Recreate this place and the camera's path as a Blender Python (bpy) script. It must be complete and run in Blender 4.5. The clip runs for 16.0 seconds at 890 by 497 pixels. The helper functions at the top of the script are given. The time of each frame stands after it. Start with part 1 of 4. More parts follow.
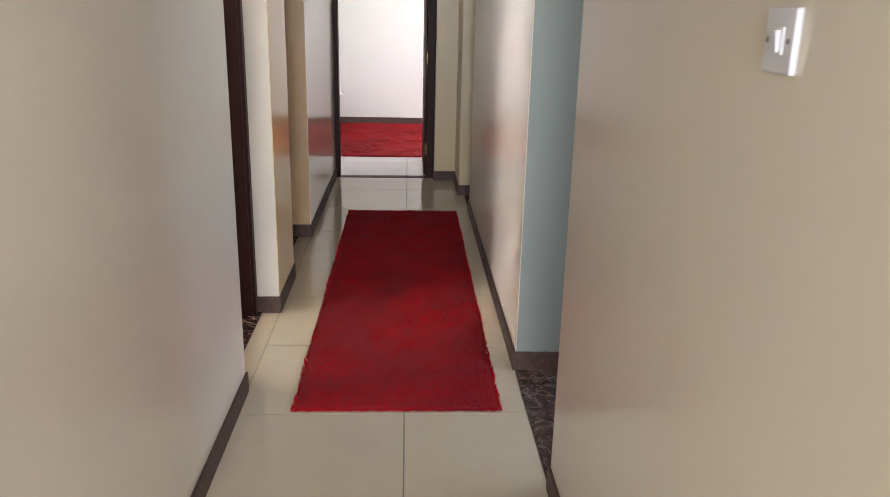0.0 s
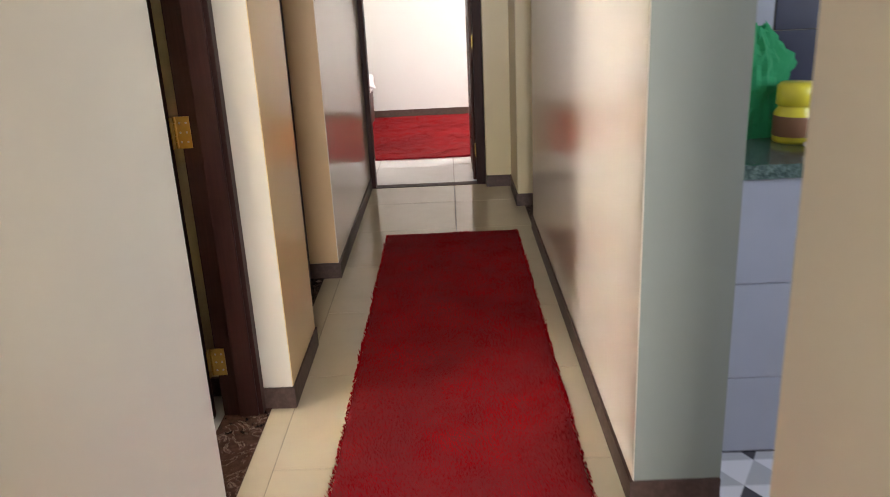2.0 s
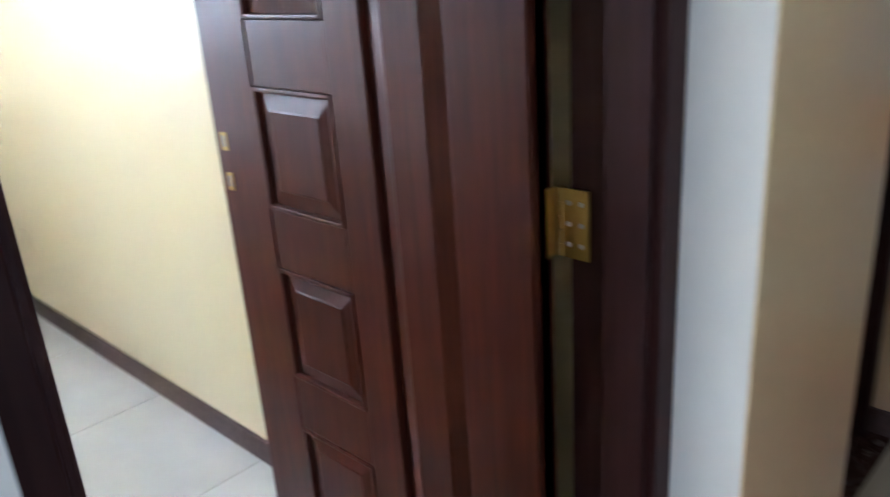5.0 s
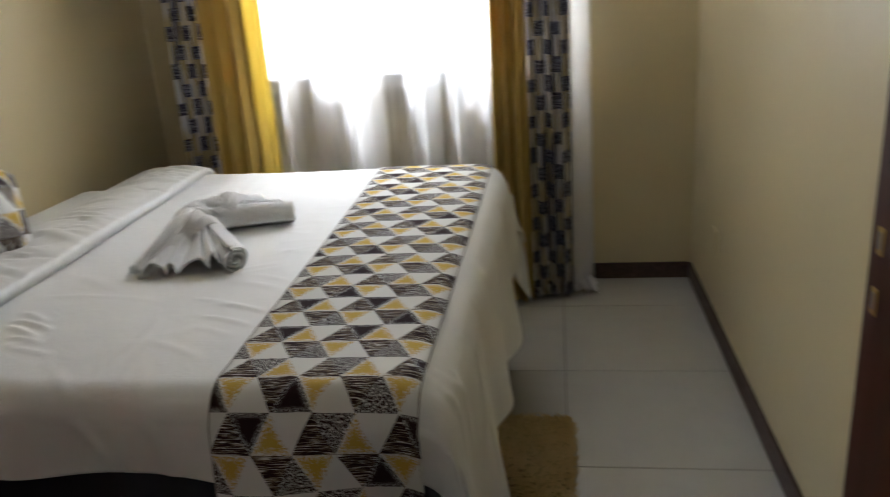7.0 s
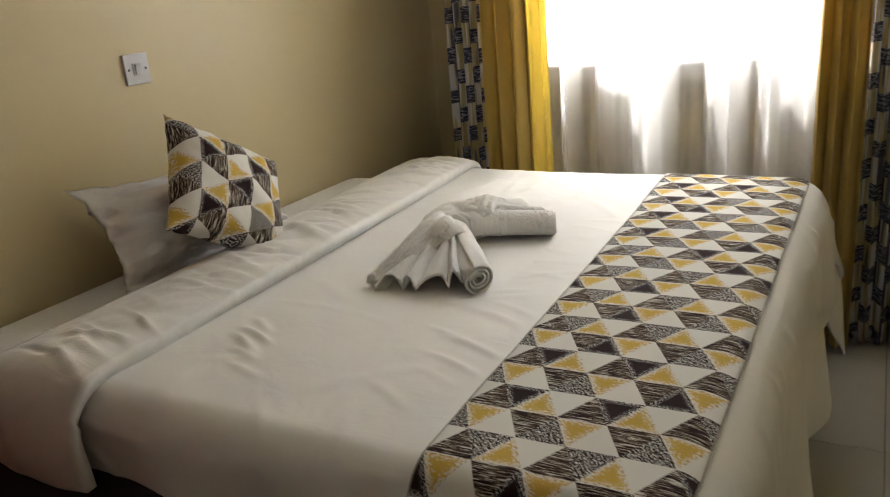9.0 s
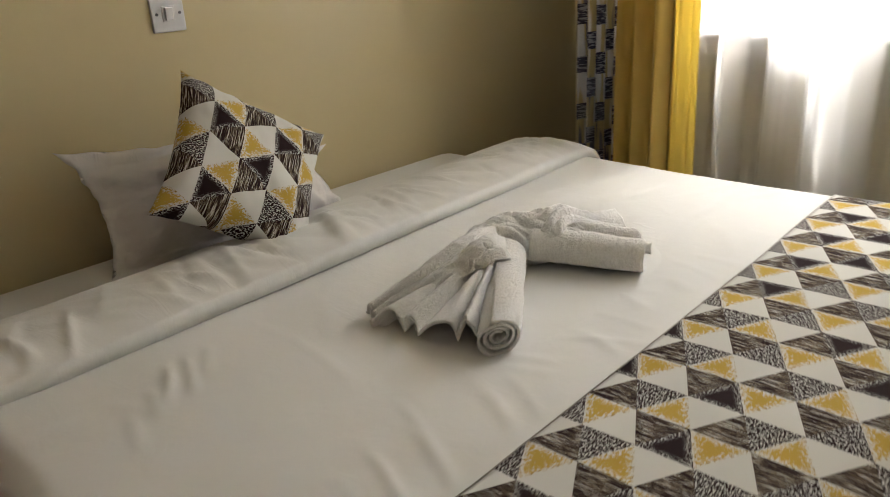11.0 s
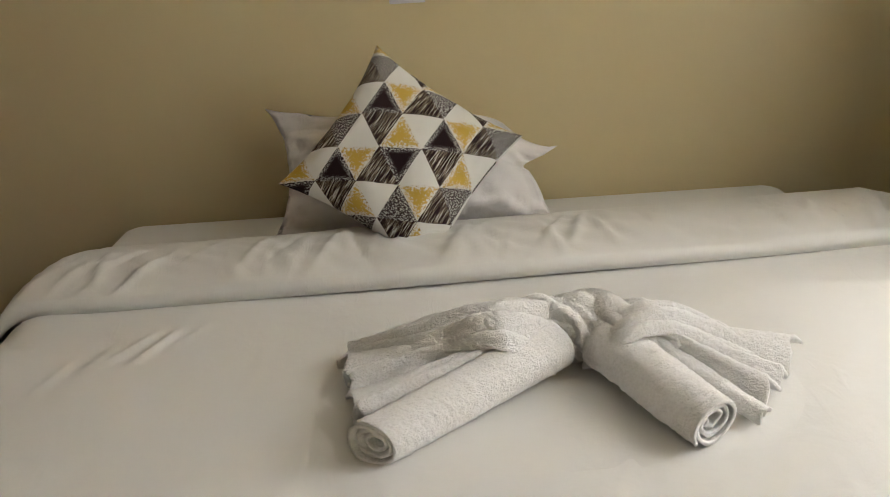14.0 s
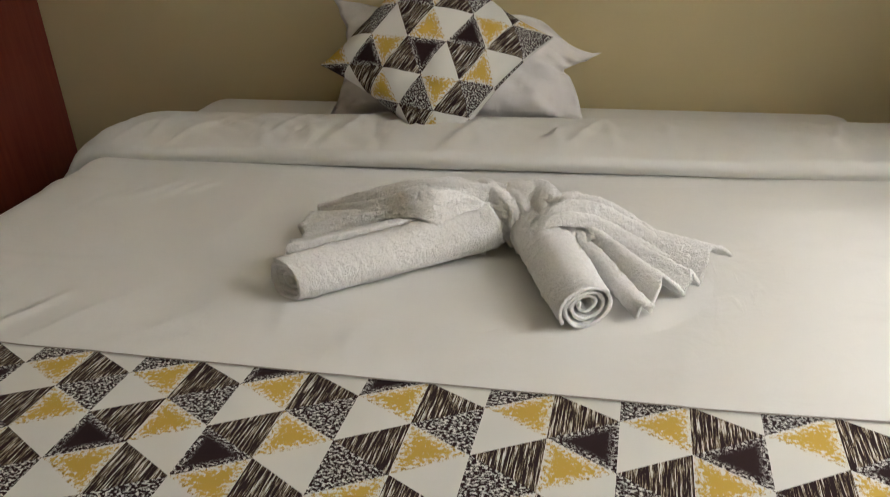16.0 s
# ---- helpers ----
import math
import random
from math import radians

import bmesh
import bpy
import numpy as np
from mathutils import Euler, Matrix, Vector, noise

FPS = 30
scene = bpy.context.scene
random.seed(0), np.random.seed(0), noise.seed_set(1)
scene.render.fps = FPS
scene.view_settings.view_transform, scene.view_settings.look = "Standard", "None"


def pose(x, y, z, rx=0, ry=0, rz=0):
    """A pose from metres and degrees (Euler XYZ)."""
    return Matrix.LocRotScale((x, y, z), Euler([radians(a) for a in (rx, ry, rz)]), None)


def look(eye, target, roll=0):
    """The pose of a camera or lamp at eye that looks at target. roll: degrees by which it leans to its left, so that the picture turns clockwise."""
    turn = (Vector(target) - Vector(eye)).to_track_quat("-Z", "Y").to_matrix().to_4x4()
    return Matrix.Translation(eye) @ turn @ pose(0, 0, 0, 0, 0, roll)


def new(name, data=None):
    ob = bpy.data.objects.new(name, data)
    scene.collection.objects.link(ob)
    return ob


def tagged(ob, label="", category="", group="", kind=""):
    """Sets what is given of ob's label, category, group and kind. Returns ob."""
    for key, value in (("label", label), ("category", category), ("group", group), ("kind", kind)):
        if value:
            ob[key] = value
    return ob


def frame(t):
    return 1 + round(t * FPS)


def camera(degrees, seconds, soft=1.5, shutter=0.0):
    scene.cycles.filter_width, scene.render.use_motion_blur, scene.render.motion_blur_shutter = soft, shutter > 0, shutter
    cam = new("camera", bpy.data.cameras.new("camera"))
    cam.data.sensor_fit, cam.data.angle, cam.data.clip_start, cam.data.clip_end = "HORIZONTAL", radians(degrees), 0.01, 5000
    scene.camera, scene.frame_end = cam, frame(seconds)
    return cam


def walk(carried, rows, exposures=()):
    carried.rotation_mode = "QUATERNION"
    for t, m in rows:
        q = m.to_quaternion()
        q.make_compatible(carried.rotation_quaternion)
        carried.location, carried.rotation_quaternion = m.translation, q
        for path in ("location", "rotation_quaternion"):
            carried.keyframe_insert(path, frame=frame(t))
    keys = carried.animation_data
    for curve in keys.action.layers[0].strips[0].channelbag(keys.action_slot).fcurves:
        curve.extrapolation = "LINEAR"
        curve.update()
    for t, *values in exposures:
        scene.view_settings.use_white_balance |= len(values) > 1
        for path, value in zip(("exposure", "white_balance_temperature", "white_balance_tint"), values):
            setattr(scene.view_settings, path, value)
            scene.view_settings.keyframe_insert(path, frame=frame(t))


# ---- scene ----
cam = camera(59.0, 16.0, soft=0.8, shutter=0.5)
PATH = [
    (0, (0.005, -0.151, 1.425), (0.102, 1.756, 0.831), 1.3),
    (0.5, (0.011, 0.07, 1.413), (0.091, 1.973, 0.803), 1.5),
    (1, (-0.03, 0.353, 1.403), (0.064, 2.257, 0.796), 1.6),
    (1.5, (-0.039, 0.627, 1.391), (0.016, 2.521, 0.75), -1.7),
    (2, (-0.005, 0.929, 1.403), (-0.034, 2.821, 0.757), -2.8),
    (2.5, (-0.053, 1.19, 1.393), (-0.137, 3.082, 0.75), 0.2),
    (3, (-0.118, 1.511, 1.401), (-0.28, 3.392, 0.741), 0.4),
    (3.2, (-0.119, 1.638, 1.404), (-0.336, 3.512, 0.739), 0.6),
    (5.3, (-0.29, 2.61, 1.344), (-1.819, 3.702, 0.659), -2.8),
    (5.5, (-0.314, 2.677, 1.347), (-1.976, 3.573, 0.688), -1.4),
    (6, (-0.414, 2.757, 1.347), (-2.25, 3.201, 0.688), -4.5),
    (6.5, (-0.539, 2.826, 1.365), (-2.426, 2.91, 0.706), -3.9),
    (7, (-0.62, 2.889, 1.372), (-2.494, 2.6, 0.733), -4.0),
    (7.5, (-0.696, 2.942, 1.366), (-2.484, 2.283, 0.76), -3.5),
    (8, (-0.778, 2.924, 1.347), (-2.528, 2.164, 0.748), -3.8),
    (8.5, (-0.887, 2.857, 1.353), (-2.589, 2.01, 0.731), -3.2),
    (9, (-0.991, 2.814, 1.357), (-2.637, 1.869, 0.726), -5.2),
    (9.2, (-1.0, 2.782, 1.365), (-2.643, 1.833, 0.732), -4.6),
    (11.3, (-1.70, 2.808, 1.329), (-2.945, 1.412, 0.596), -2.4),
    (11.5, (-1.767, 2.814, 1.327), (-2.947, 1.371, 0.598), -1.7),
    (12, (-1.905, 2.829, 1.333), (-2.917, 1.266, 0.607), -3.3),
    (12.5, (-2.08, 2.815, 1.325), (-2.856, 1.123, 0.584), -0.5),
    (13, (-2.235, 2.838, 1.332), (-2.70, 1.046, 0.579), -0.9),
    (13.5, (-2.399, 2.901, 1.334), (-2.613, 1.058, 0.588), -0.8),
    (14, (-2.543, 2.888, 1.327), (-2.564, 1.035, 0.573), -3.6),
    (14.5, (-2.648, 2.847, 1.316), (-2.514, 1.013, 0.532), -3.5),
    (15, (-2.77, 2.882, 1.297), (-2.457, 1.074, 0.502), -4.7),
    (15.5, (-2.892, 2.942, 1.286), (-2.44, 1.185, 0.444), -1.9),
    (16, (-2.925, 2.97, 1.278), (-2.47, 1.244, 0.375), -2.8),
]
EXPOSURES = [(0.0, 3.38, 6200, 15), (0.8, 3.44, 6300, 15), (1.6, 3.62, 6600, 15), (2.4, 3.55, 6900, 16), (3.2, 3.4, 7000, 13), (5.3, 3.15, 4750, 10), (5.6, 2.95, 4750, 10), (6.2, 1.75, 4800, 11), (7.0, 1.05, 5700, 10),
             (7.5, 0.85, 6300, 10), (8.5, 0.95, 6400, 10), (9.0, 1.05, 6400, 10), (12.0, 0.8, 6500, 10), (12.5, 0.8, 6450, 10), (13.5, 1.06, 6400, 10), (14.5, 0.87, 6500, 10), (15.0, 0.97, 6500, 10), (16.0, 0.75, 6400, 10)]
walk(cam, [(t, look(eye, target, roll)) for t, eye, target, roll in PATH], EXPOSURES)

# ---- world, daylight ----
world = bpy.data.worlds.new("sky")
scene.world = world
world.use_nodes = True
wn = world.node_tree
sky = wn.nodes.new("ShaderNodeTexSky")
sky.sky_type = "NISHITA"
sky.sun_disc = False
sky.sun_elevation, sky.sun_rotation = radians(53), radians(280)
wn.links.new(sky.outputs[0], wn.nodes["Background"].inputs[0])
wn.nodes["Background"].inputs[1].default_value = 0.05
sun = new("sun", bpy.data.lights.new("sun", "SUN"))
sun.data.energy, sun.data.angle, sun.data.color = 3.0, radians(8), (1, 0.97, 0.92)
sun.matrix_world = look((-7, 3.4, 9.6), (0, 2.2, 0))


def window_light(name, eye, target, w, h, watts, color=(1, 1, 1)):
    """Sky light that enters by a window opening."""
    lamp = new(name, bpy.data.lights.new(name, "AREA"))
    lamp.data.shape, lamp.data.size, lamp.data.size_y = "RECTANGLE", w, h
    lamp.data.energy, lamp.data.color = watts, color
    lamp.matrix_world = look(eye, target)
    return lamp


window_light("bedroom_window_light", (-4.34, 2.1, 1.70), (-3.0, 2.1, 1.20), 1.26, 1.36, 23.5, (1.0, 0.99, 0.97))
window_light("end_room_window_light", (1.9, 8.0, 1.6), (-0.8, 8.0, 0.9), 1.5, 1.2, 8.5, (1.0, 0.98, 0.95))
window_light("living_window_light", (0.2, -4.6, 1.7), (0.0, 0.0, 1.0), 2.2, 1.6, 36, (0.95, 0.97, 1.0))
window_light("kitchen_window_light", (2.45, 1.8, 1.6), (0.9, 2.6, 0.7), 1.2, 1.0, 2.2, (0.80, 0.88, 1.0))


# ---- materials ----
class Nodes:
    """Short-hand for building node trees."""

    def __init__(self, name):
        self.mat = bpy.data.materials.new(name)
        self.mat.use_nodes = True
        self.tree = self.mat.node_tree
        self.bsdf = self.tree.nodes["Principled BSDF"]
        self.out = self.tree.nodes["Material Output"]

    def put(self, value, socket):
        if isinstance(value, bpy.types.NodeSocket):
            self.tree.links.new(value, socket)
        elif isinstance(value, tuple) and len(value) == 3 and socket.type == "RGBA":
            socket.default_value = (*value, 1)
        else:
            socket.default_value = value

    def math(self, op, a, b=0.0, c=0.0):
        n = self.tree.nodes.new("ShaderNodeMath")
        n.operation = op
        for i, v in enumerate((a, b, c)):
            self.put(v, n.inputs[i])
        return n.outputs[0]

    def coords(self, kind="Object", scale=(1, 1, 1), turn=0.0):
        n = self.tree.nodes.new("ShaderNodeTexCoord")
        m = self.tree.nodes.new("ShaderNodeMapping")
        m.inputs["Scale"].default_value = scale
        m.inputs["Rotation"].default_value = (0, 0, turn)
        self.tree.links.new(n.outputs[kind], m.inputs["Vector"])
        return m.outputs[0]

    def world(self, scale=(1, 1, 1)):
        n = self.tree.nodes.new("ShaderNodeNewGeometry")
        m = self.tree.nodes.new("ShaderNodeMapping")
        m.inputs["Scale"].default_value = scale
        self.tree.links.new(n.outputs["Position"], m.inputs["Vector"])
        return m.outputs[0]

    def noise(self, vec, scale, detail=4.0, rough=0.55, distort=0.0):
        n = self.tree.nodes.new("ShaderNodeTexNoise")
        self.put(vec, n.inputs["Vector"])
        n.inputs["Scale"].default_value, n.inputs["Detail"].default_value = scale, detail
        n.inputs["Roughness"].default_value, n.inputs["Distortion"].default_value = rough, distort
        return n.outputs["Fac"]

    def ramp(self, fac, *stops):
        n = self.tree.nodes.new("ShaderNodeValToRGB")
        els = n.color_ramp.elements
        while len(els) < len(stops):
            els.new(0.5)
        for e, (p, c) in zip(els, stops):
            e.position, e.color = p, ((c, c, c, 1) if isinstance(c, float) else (*c, 1))
        self.put(fac, n.inputs[0])
        return n.outputs[0]

    def mix(self, fac, a, b, mode="MIX"):
        n = self.tree.nodes.new("ShaderNodeMix")
        n.data_type, n.blend_type = "RGBA", mode
        self.put(fac, n.inputs["Factor"])
        self.put(a, n.inputs[6])
        self.put(b, n.inputs[7])
        return n.outputs[2]

    def split(self, vec):
        n = self.tree.nodes.new("ShaderNodeSeparateXYZ")
        self.put(vec, n.inputs[0])
        return n.outputs

    def random(self):
        return self.tree.nodes.new("ShaderNodeObjectInfo").outputs["Random"]

    def bump(self, height, strength=0.3, distance=0.002):
        n = self.tree.nodes.new("ShaderNodeBump")
        n.inputs["Strength"].default_value, n.inputs["Distance"].default_value = strength, distance
        self.put(height, n.inputs["Height"])
        self.tree.links.new(n.outputs[0], self.bsdf.inputs["Normal"])

    def done(self, color=None, rough=None, metal=None, **more):
        for key, v in (("Base Color", color), ("Roughness", rough), ("Metallic", metal), *more.items()):
            if v is not None:
                self.put(v, self.bsdf.inputs[key.replace("_", " ")])
        return self.mat


def paint(name, color, rough=0.32):
    n = Nodes(name)
    w = n.world()
    big, fine = n.noise(w, 0.9, 2), n.noise(w, 6, 2)
    c = n.mix(n.ramp(big, (0.35, 0.0), (0.7, 1.0)), tuple(v * 0.95 for v in color), color)
    c = n.mix(n.math("MULTIPLY", n.ramp(fine, (0.4, 0.0), (0.7, 1.0)), 0.10), c, tuple(v * 0.92 for v in color))
    n.bump(n.noise(w, 160, 2, 0.5), 0.04, 0.001)
    return n.done(c, n.math("MULTIPLY_ADD", n.noise(w, 0.8, 1), 0.08, rough - 0.04))


def porcelain(name, color, rough=0.09):
    n = Nodes(name)
    w = n.world()
    tone = n.math("MULTIPLY_ADD", n.random(), 0.06, 0.95)
    c = n.mix(n.ramp(n.noise(w, 6, 6, 0.6), (0.3, 0.0), (0.75, 1.0)), color, tuple(v * 0.93 for v in color))
    c = n.mix(1.0, c, tone, "MULTIPLY")
    c = n.mix(n.ramp(n.noise(w, 3.1, 5), (0.55, 0.0), (0.8, 0.35)), c, tuple(v * 0.8 for v in color))
    return n.done(c, n.math("MULTIPLY_ADD", n.noise(w, 5, 5), 0.12, rough - 0.04))


def granite(name, dark, light, scale=55.0, rough=0.2, veins=False):
    n = Nodes(name)
    w = n.world()
    c = n.mix(n.ramp(n.noise(w, scale, 6, 0.7), (0.42, 0.0), (0.68, 1.0)), dark, light)
    if veins:
        v = n.noise(w, 9, 5, 0.6, 1.5)
        c = n.mix(n.ramp(v, (0.48, 0.0), (0.5, 0.6), (0.52, 0.0)), c, (0.35, 0.27, 0.22))
    return n.done(c, rough)


def varnished_wood(name, dark, light, rough=0.28, coat=0.08):
    n = Nodes(name)
    o = n.coords("Object", (1, 1, 0.06))
    grain = n.noise(o, 60, 6, 0.65, 0.6)
    c = n.mix(n.ramp(grain, (0.3, 0.0), (0.72, 1.0)), dark, light)
    c = n.mix(n.math("MULTIPLY", n.noise(o, 5, 3), 0.5), c, tuple(v * 0.6 for v in dark))
    n.bump(grain, 0.12, 0.001)
    return n.done(c, n.math("MULTIPLY_ADD", n.noise(o, 12), 0.15, rough - 0.07), Coat_Weight=coat, Coat_Roughness=0.25, Specular_IOR_Level=0.2)


def cloth(name, color, weave=900.0, rough=0.9, crease=0.35):
    n = Nodes(name)
    w = n.coords("Object")
    c = n.mix(n.noise(w, 7, 4), tuple(v * 0.94 for v in color), color)
    long = n.noise(n.coords("Object", (30, 7, 12), 0.5), 1.0, 4, 0.55, 1.2)
    h = n.math("ADD", n.math("MULTIPLY", n.noise(w, 14, 5, 0.6, 0.5), 1.0), n.math("MULTIPLY", n.noise(w, weave, 2), 0.06))
    h = n.math("ADD", h, n.math("MULTIPLY", n.ramp(long, (0.55, 0.0), (0.72, 1.0)), n.math("MULTIPLY", n.ramp(n.noise(w, 2.3, 2), (0.5, 0.0), (0.7, 1.0)), 0.4)))
    n.bump(h, crease, 0.012)
    return n.done(c, rough, Sheen_Weight=0.15)


def metal(name, color, rough=0.25):
    n = Nodes(name)
    w = n.world()
    return n.done(n.mix(n.noise(w, 40, 4), color, tuple(v * 0.7 for v in color)), n.math("MULTIPLY_ADD", n.noise(w, 25), 0.2, rough - 0.08), 1.0)


def plain(name, color, rough=0.45, **more):
    n = Nodes(name)
    w = n.world()
    return n.done(n.mix(n.noise(w, 30, 4), color, tuple(v * 0.9 for v in color)), n.math("MULTIPLY_ADD", n.noise(w, 20), 0.15, rough - 0.07), **more)


def shag(name, color, deep):
    n = Nodes(name)
    w = n.world()
    tuft = n.tree.nodes.new("ShaderNodeNewGeometry").outputs["Random Per Island"]
    patch = n.ramp(n.noise(w, 5, 5, 0.65, 0.4), (0.35, 0.0), (0.68, 1.0))
    c = n.mix(patch, deep, color)
    c = n.mix(n.math("MULTIPLY", tuft, 0.30), c, tuple(v * 0.7 for v in color))
    n.bump(n.noise(w, 260, 4), 0.5, 0.004)
    return n.done(c, 0.95, Specular_IOR_Level=0.1)


def triangle_print(name):
    """Woven cotton with columns of triangles: striped, speckled, gold and white by turns. UV in metres."""
    n = Nodes(name)
    side = 0.085
    uv = n.coords("UV")
    x, y, _ = n.split(uv)
    col = n.math("DIVIDE", x, side * 0.866)
    c = n.math("FLOOR", col)
    f = n.math("SUBTRACT", col, c)
    odd = n.math("FLOORED_MODULO", c, 2.0)
    f = n.math("ABSOLUTE", n.math("SUBTRACT", f, odd))
    v = n.math("DIVIDE", y, side)
    h = n.math("MULTIPLY", f, 0.5)
    lo, hi = n.math("SUBTRACT", v, h), n.math("ADD", v, h)
    k = n.math("ADD", n.math("FLOOR", lo), n.math("FLOOR", hi))
    cls = n.math("FLOORED_MODULO", n.math("ADD", n.math("MULTIPLY_ADD", odd, 2.0, k), 400.0), 4.0)
    # distance from the triangle's edges, 0 at an edge
    e1 = n.math("SUBTRACT", 0.5, n.math("ABSOLUTE", n.math("SUBTRACT", n.math("FRACT", lo), 0.5)))
    e2 = n.math("SUBTRACT", 0.5, n.math("ABSOLUTE", n.math("SUBTRACT", n.math("FRACT", hi), 0.5)))
    e3 = n.math("MULTIPLY", n.math("ABSOLUTE", n.math("SUBTRACT", f, n.math("FLOORED_MODULO", k, 2.0))), 1.0)
    inner = n.math("MINIMUM", n.math("MINIMUM", e1, e2), e3)
    cell = n.tree.nodes.new("ShaderNodeTexWhiteNoise")
    cell.noise_dimensions = "2D"
    comb = n.tree.nodes.new("ShaderNodeCombineXYZ")
    n.put(c, comb.inputs[0])
    n.put(k, comb.inputs[1])
    n.put(comb.outputs[0], cell.inputs["Vector"])
    rnd = cell.outputs["Value"]
    fine = n.noise(uv, 210, 4, 0.75)
    streak = n.noise(n.coords("UV", (420, 22, 1)), 1.0, 4, 0.7)
    speck = n.noise(n.coords("UV", (1, 1.6, 1)), 230, 2, 0.6)
    white, dark, gold = (0.71, 0.70, 0.66), (0.028, 0.014, 0.016), (0.58, 0.385, 0.075)
    stripes = n.ramp(streak, (0.49, dark), (0.52, (0.12, 0.085, 0.05)), (0.56, (0.32, 0.26, 0.18)), (0.61, white))
    speckle = n.mix(n.ramp(speck, (0.52, 0.0), (0.56, 1.0)), dark, white)
    solid = n.math("MULTIPLY_ADD", inner, 0.9, n.math("MULTIPLY", speck, 0.7))
    dusted = n.mix(n.ramp(solid, (0.47, 0.0), (0.53, 1.0)), speckle, dark)
    speckle = n.mix(n.math("GREATER_THAN", rnd, 0.62), speckle, dusted)
    brushed = n.mix(n.ramp(n.math("MULTIPLY_ADD", inner, 1.0, n.math("MULTIPLY", fine, 1.3)), (0.705, 0.0), (0.755, 1.0)), white, gold)
    brushed = n.mix(n.math("MULTIPLY", n.math("GREATER_THAN", 0.06, inner), n.ramp(fine, (0.55, 0.0), (0.60, 0.5))), brushed, dark)
    out = n.mix(n.math("COMPARE", cls, 0.0, 0.1), white, speckle)
    out = n.mix(n.math("COMPARE", cls, 1.0, 0.1), out, brushed)
    out = n.mix(n.math("COMPARE", cls, 3.0, 0.1), out, stripes)
    n.bump(n.math("ADD", n.noise(uv, 900, 2), n.math("MULTIPLY", n.noise(uv, 20, 4), 3.0)), 0.25, 0.002)
    return n.done(out, 0.95, Sheen_Weight=0.0, Specular_IOR_Level=0.2)


def block_print(name):
    """Curtain cotton with rows of navy, white and gold blocks. UV in metres."""
    n = Nodes(name)
    uv = n.coords("UV")
    x, y, _ = n.split(uv)
    cx = n.math("DIVIDE", x, 0.08)
    colm = n.math("FLOOR", cx)
    ry = n.math("ADD", n.math("DIVIDE", y, 0.15), n.math("MULTIPLY", n.math("FLOORED_MODULO", colm, 2.0), 0.5))
    row = n.math("FLOOR", ry)
    comb = n.tree.nodes.new("ShaderNodeCombineXYZ")
    n.put(colm, comb.inputs[0])
    n.put(row, comb.inputs[1])
    cell = n.tree.nodes.new("ShaderNodeTexWhiteNoise")
    cell.noise_dimensions = "2D"
    n.put(comb.outputs[0], cell.inputs["Vector"])
    rnd = cell.outputs["Value"]
    fx, fy = n.math("FRACT", cx), n.math("FRACT", ry)
    dash = n.noise(n.coords("UV", (60, 150, 1)), 1.0, 3, 0.6)
    strip = n.noise(n.coords("UV", (60, 2.5, 1)), 1.0, 2, 0.5)
    navy, white, ochre = (0.045, 0.042, 0.08), (0.76, 0.75, 0.76), (0.56, 0.46, 0.24)
    inked = n.mix(n.ramp(dash, (0.50, 0.0), (0.56, 1.0)), navy, (0.36, 0.36, 0.42))
    block = n.math("LESS_THAN", fy, n.math("MULTIPLY_ADD", rnd, 0.12, 0.34))
    base = n.mix(n.ramp(strip, (0.46, 0.0), (0.50, 1.0)), white, ochre)
    base = n.mix(n.ramp(strip, (0.58, 0.0), (0.61, 1.0)), base, (0.16, 0.15, 0.2))
    base = n.mix(n.math("MULTIPLY", n.math("LESS_THAN", fx, 0.2), n.math("GREATER_THAN", rnd, 0.4)), base, navy)
    out = n.mix(block, base, inked)
    n.bump(n.noise(uv, 700, 2), 0.15, 0.001)
    n.done(out, 0.9, Sheen_Weight=0.1)
    thin = n.tree.nodes.new("ShaderNodeBsdfTranslucent")
    n.put(out, thin.inputs[0])
    blend = n.tree.nodes.new("ShaderNodeMixShader")
    blend.inputs[0].default_value = 0.24
    n.tree.links.new(n.bsdf.outputs[0], blend.inputs[1])
    n.tree.links.new(thin.outputs[0], blend.inputs[2])
    n.tree.links.new(blend.outputs[0], n.out.inputs[0])
    return n.mat


def thin_cloth(name, color, clear, thinness, weave=500.0):
    """Curtain cloth that lets light through: clear is the open part of the weave, thinness the part that scatters light on."""
    n = Nodes(name)
    uv = n.coords("UV")
    c = n.mix(n.noise(uv, 9, 4), tuple(v * 0.93 for v in color), color)
    n.bump(n.noise(uv, weave, 2), 0.15, 0.001)
    n.done(c, 0.75, Sheen_Weight=0.2)
    thin = n.tree.nodes.new("ShaderNodeBsdfTranslucent")
    n.put(c, thin.inputs[0])
    blend = n.tree.nodes.new("ShaderNodeMixShader")
    blend.inputs[0].default_value = thinness
    n.tree.links.new(n.bsdf.outputs[0], blend.inputs[1])
    n.tree.links.new(thin.outputs[0], blend.inputs[2])
    last = blend.outputs[0]
    if clear:
        hole = n.tree.nodes.new("ShaderNodeBsdfTransparent")
        again = n.tree.nodes.new("ShaderNodeMixShader")
        again.inputs[0].default_value = clear
        n.tree.links.new(last, again.inputs[1])
        n.tree.links.new(hole.outputs[0], again.inputs[2])
        last = again.outputs[0]
    n.tree.links.new(last, n.out.inputs[0])
    return n.mat


